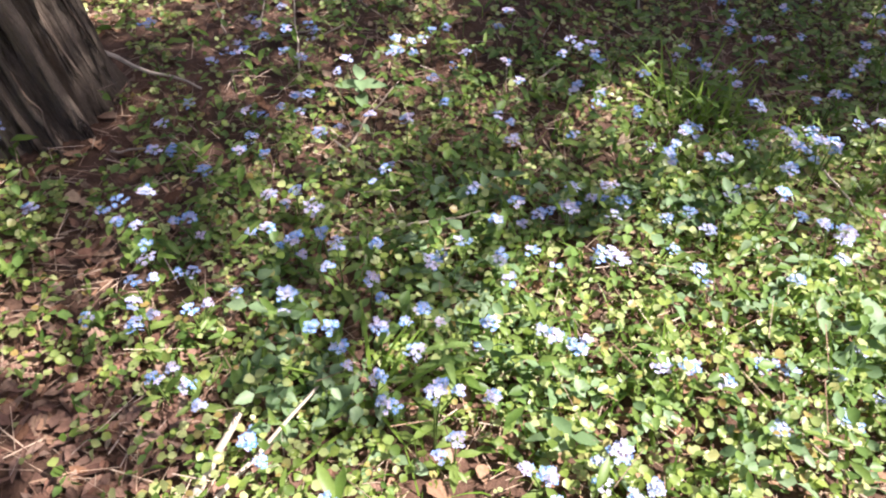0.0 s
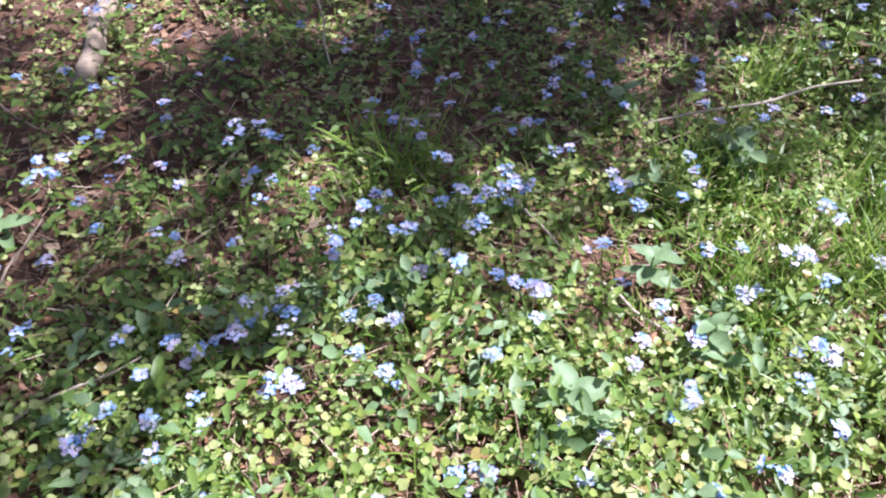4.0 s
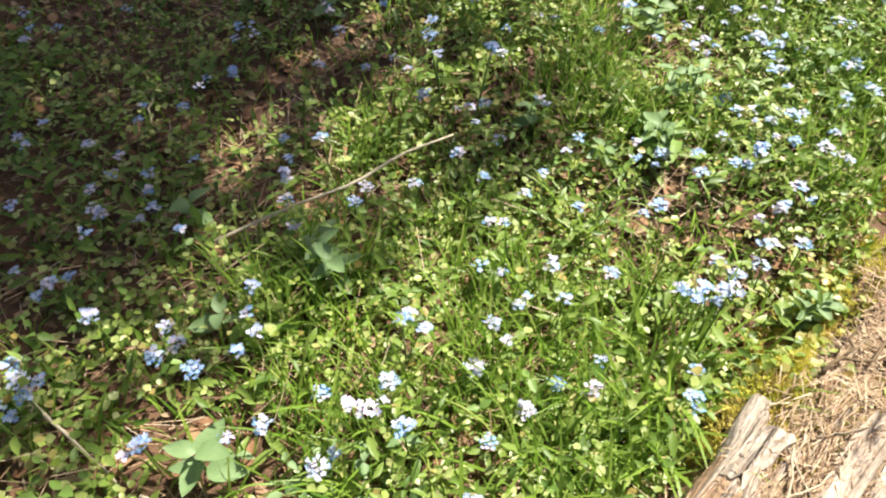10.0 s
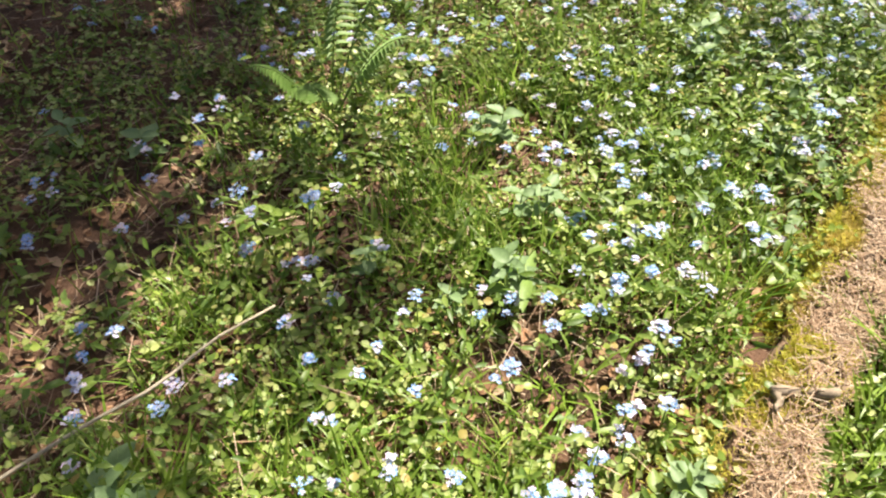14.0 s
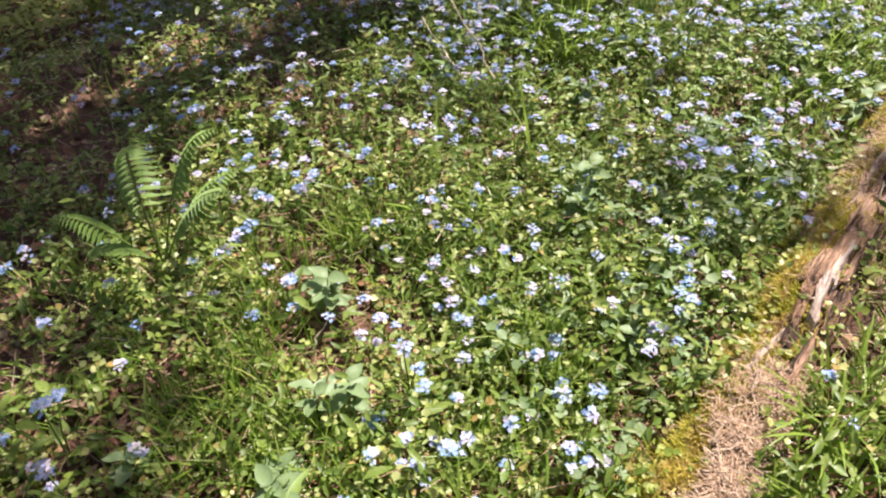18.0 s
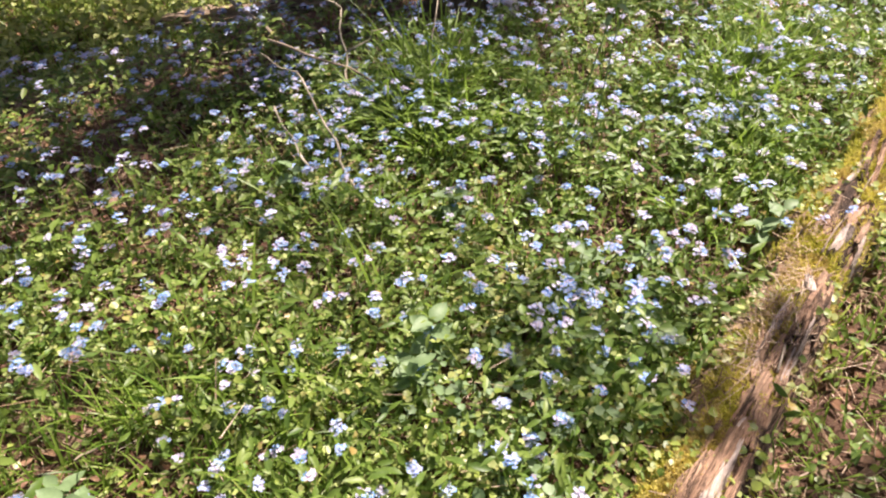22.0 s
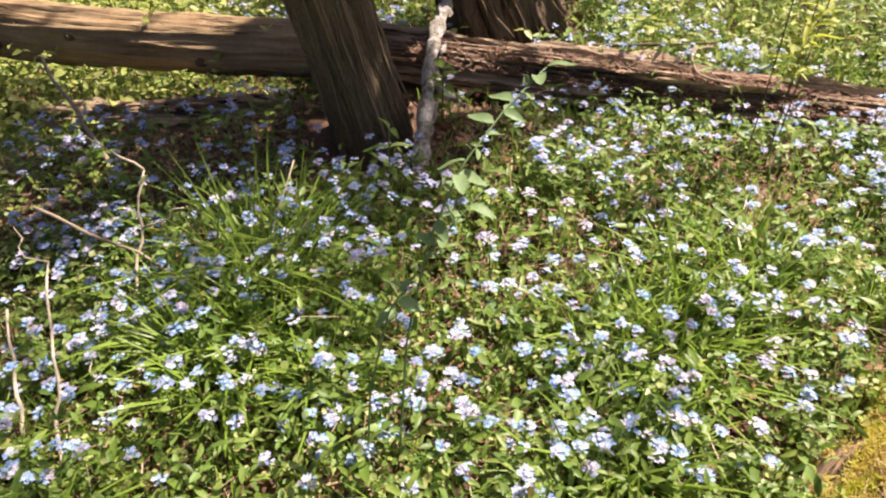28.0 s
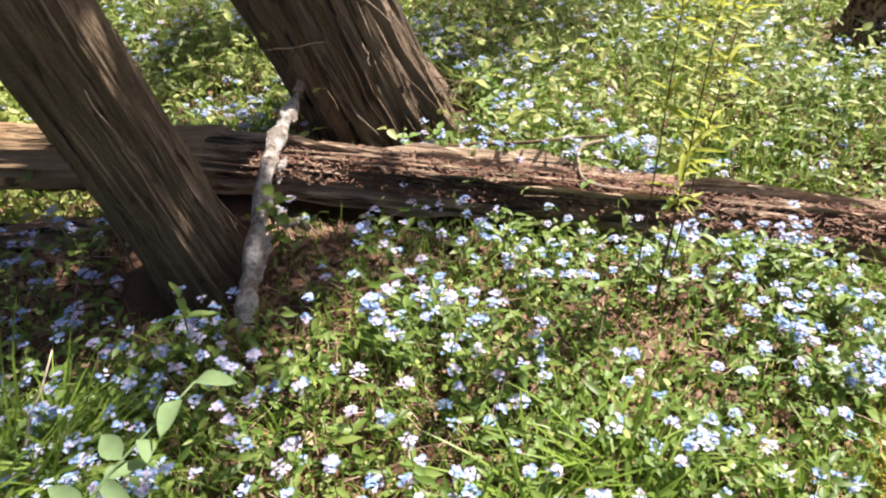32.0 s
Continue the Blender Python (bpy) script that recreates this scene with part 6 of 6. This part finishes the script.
curled("curled pale dead twig on the fallen trunk", ((5.46, 3.10, 0.16), (5.36, 3.09, 0.17), (5.29, 3.01, 0.16), (5.27, 2.92, 0.155), (5.40, 2.84, 0.13)), 0.007, 0.004, M_STICK, 3)
stick("dark dead branch behind the fallen trunk", (4.98, 3.33, 0.15), (5.48, 3.10, 0.15), 0.007, 0.004, M_DARKSTEM, 0.05, 11, 27)
for k in range(24):
    a, z = rng.uniform(3.6, 6.1), rng.uniform(0.02, 0.62)
    r = 0.235 + 0.09 * math.exp(-z * 7)
    p = Vector((5.0 - 0.38 * z + r * math.cos(a), 3.86 + 0.06 * z + r * math.sin(a), z))
    e = p + Vector((0.12 * math.cos(a) + rng.normal(0, 0.13), 0.10 * math.sin(a) + rng.normal(0, 0.05), rng.normal(-0.08, 0.13)))
    stick("thin grey dead twig on the old cedar", p, e, 0.0032, 0.0014, M_STICK if k % 3 == 0 else M_DARKSTEM, 0.02, 9, 30 + k, "twig")
bark_a, bark_b = Vector(on_log(1.97, 0.075)), Vector(on_log(2.02, -0.02))
stick("weathered broken stick end lying on the straw", bark_a + Vector((0, 0, 0.012)), bark_b + Vector((0, 0, 0.03)), 0.014, 0.009, M_STICK, 0.012, 9, 50, "stick", ((0.2, bark_a + Vector((-0.035, -0.03, 0.022)), 0.010), (0.5, bark_a + Vector((0.05, -0.06, 0.05)), 0.006)), False)
bark_a, bark_b = Vector(on_log(1.52, 0.06)), Vector(on_log(1.72, -0.02))
stick("dark broken twig lying over the log", bark_a + Vector((0, 0, 0.015)), bark_b + Vector((0, 0, 0.04)), 0.004, 0.002, M_DARKSTEM, 0.03, 9, 51, "stick", ((0.3, bark_b + Vector((-0.05, 0.06, 0.05)), 0.003),), False)
for k in range(44):
    s = rng.uniform(0.15, 1.7) if k % 3 else rng.uniform(1.7, 5.2)
    a, b = Vector(on_log(s, rng.uniform(-0.15, 0.05))), Vector(on_log(s + rng.normal(0.12, 0.12), rng.uniform(-0.05, 0.14)))
    stick("dry stalk lying across the log", a + Vector((0, 0, 0.01)), b + Vector((0, 0, 0.016)), 0.0024, 0.0012, M_STICK if k % 2 else M_TWIG, 0.02, 8, 60 + k, "dry_stalk", sink=False)
for k in range(34):
    sx, sy = spots(30, -2.0, 4.2, 0.2, 3.2, in_reach)
    a = rng.uniform(0, 6.3)
    ln = rng.uniform(0.05, 0.16)
    g = float(hump(sx[0], sy[0]) - relief(sx[0], sy[0]))
    stick("thin dead twig among the leaves", (sx[0], sy[0], g + 0.015), (sx[0] + ln * math.cos(a), sy[0] + ln * math.sin(a), g + rng.uniform(0.02, 0.09)), 0.0035, 0.0018, M_TWIG if k % 2 else M_STICK, 0.02, 7, 80 + k, "twig")
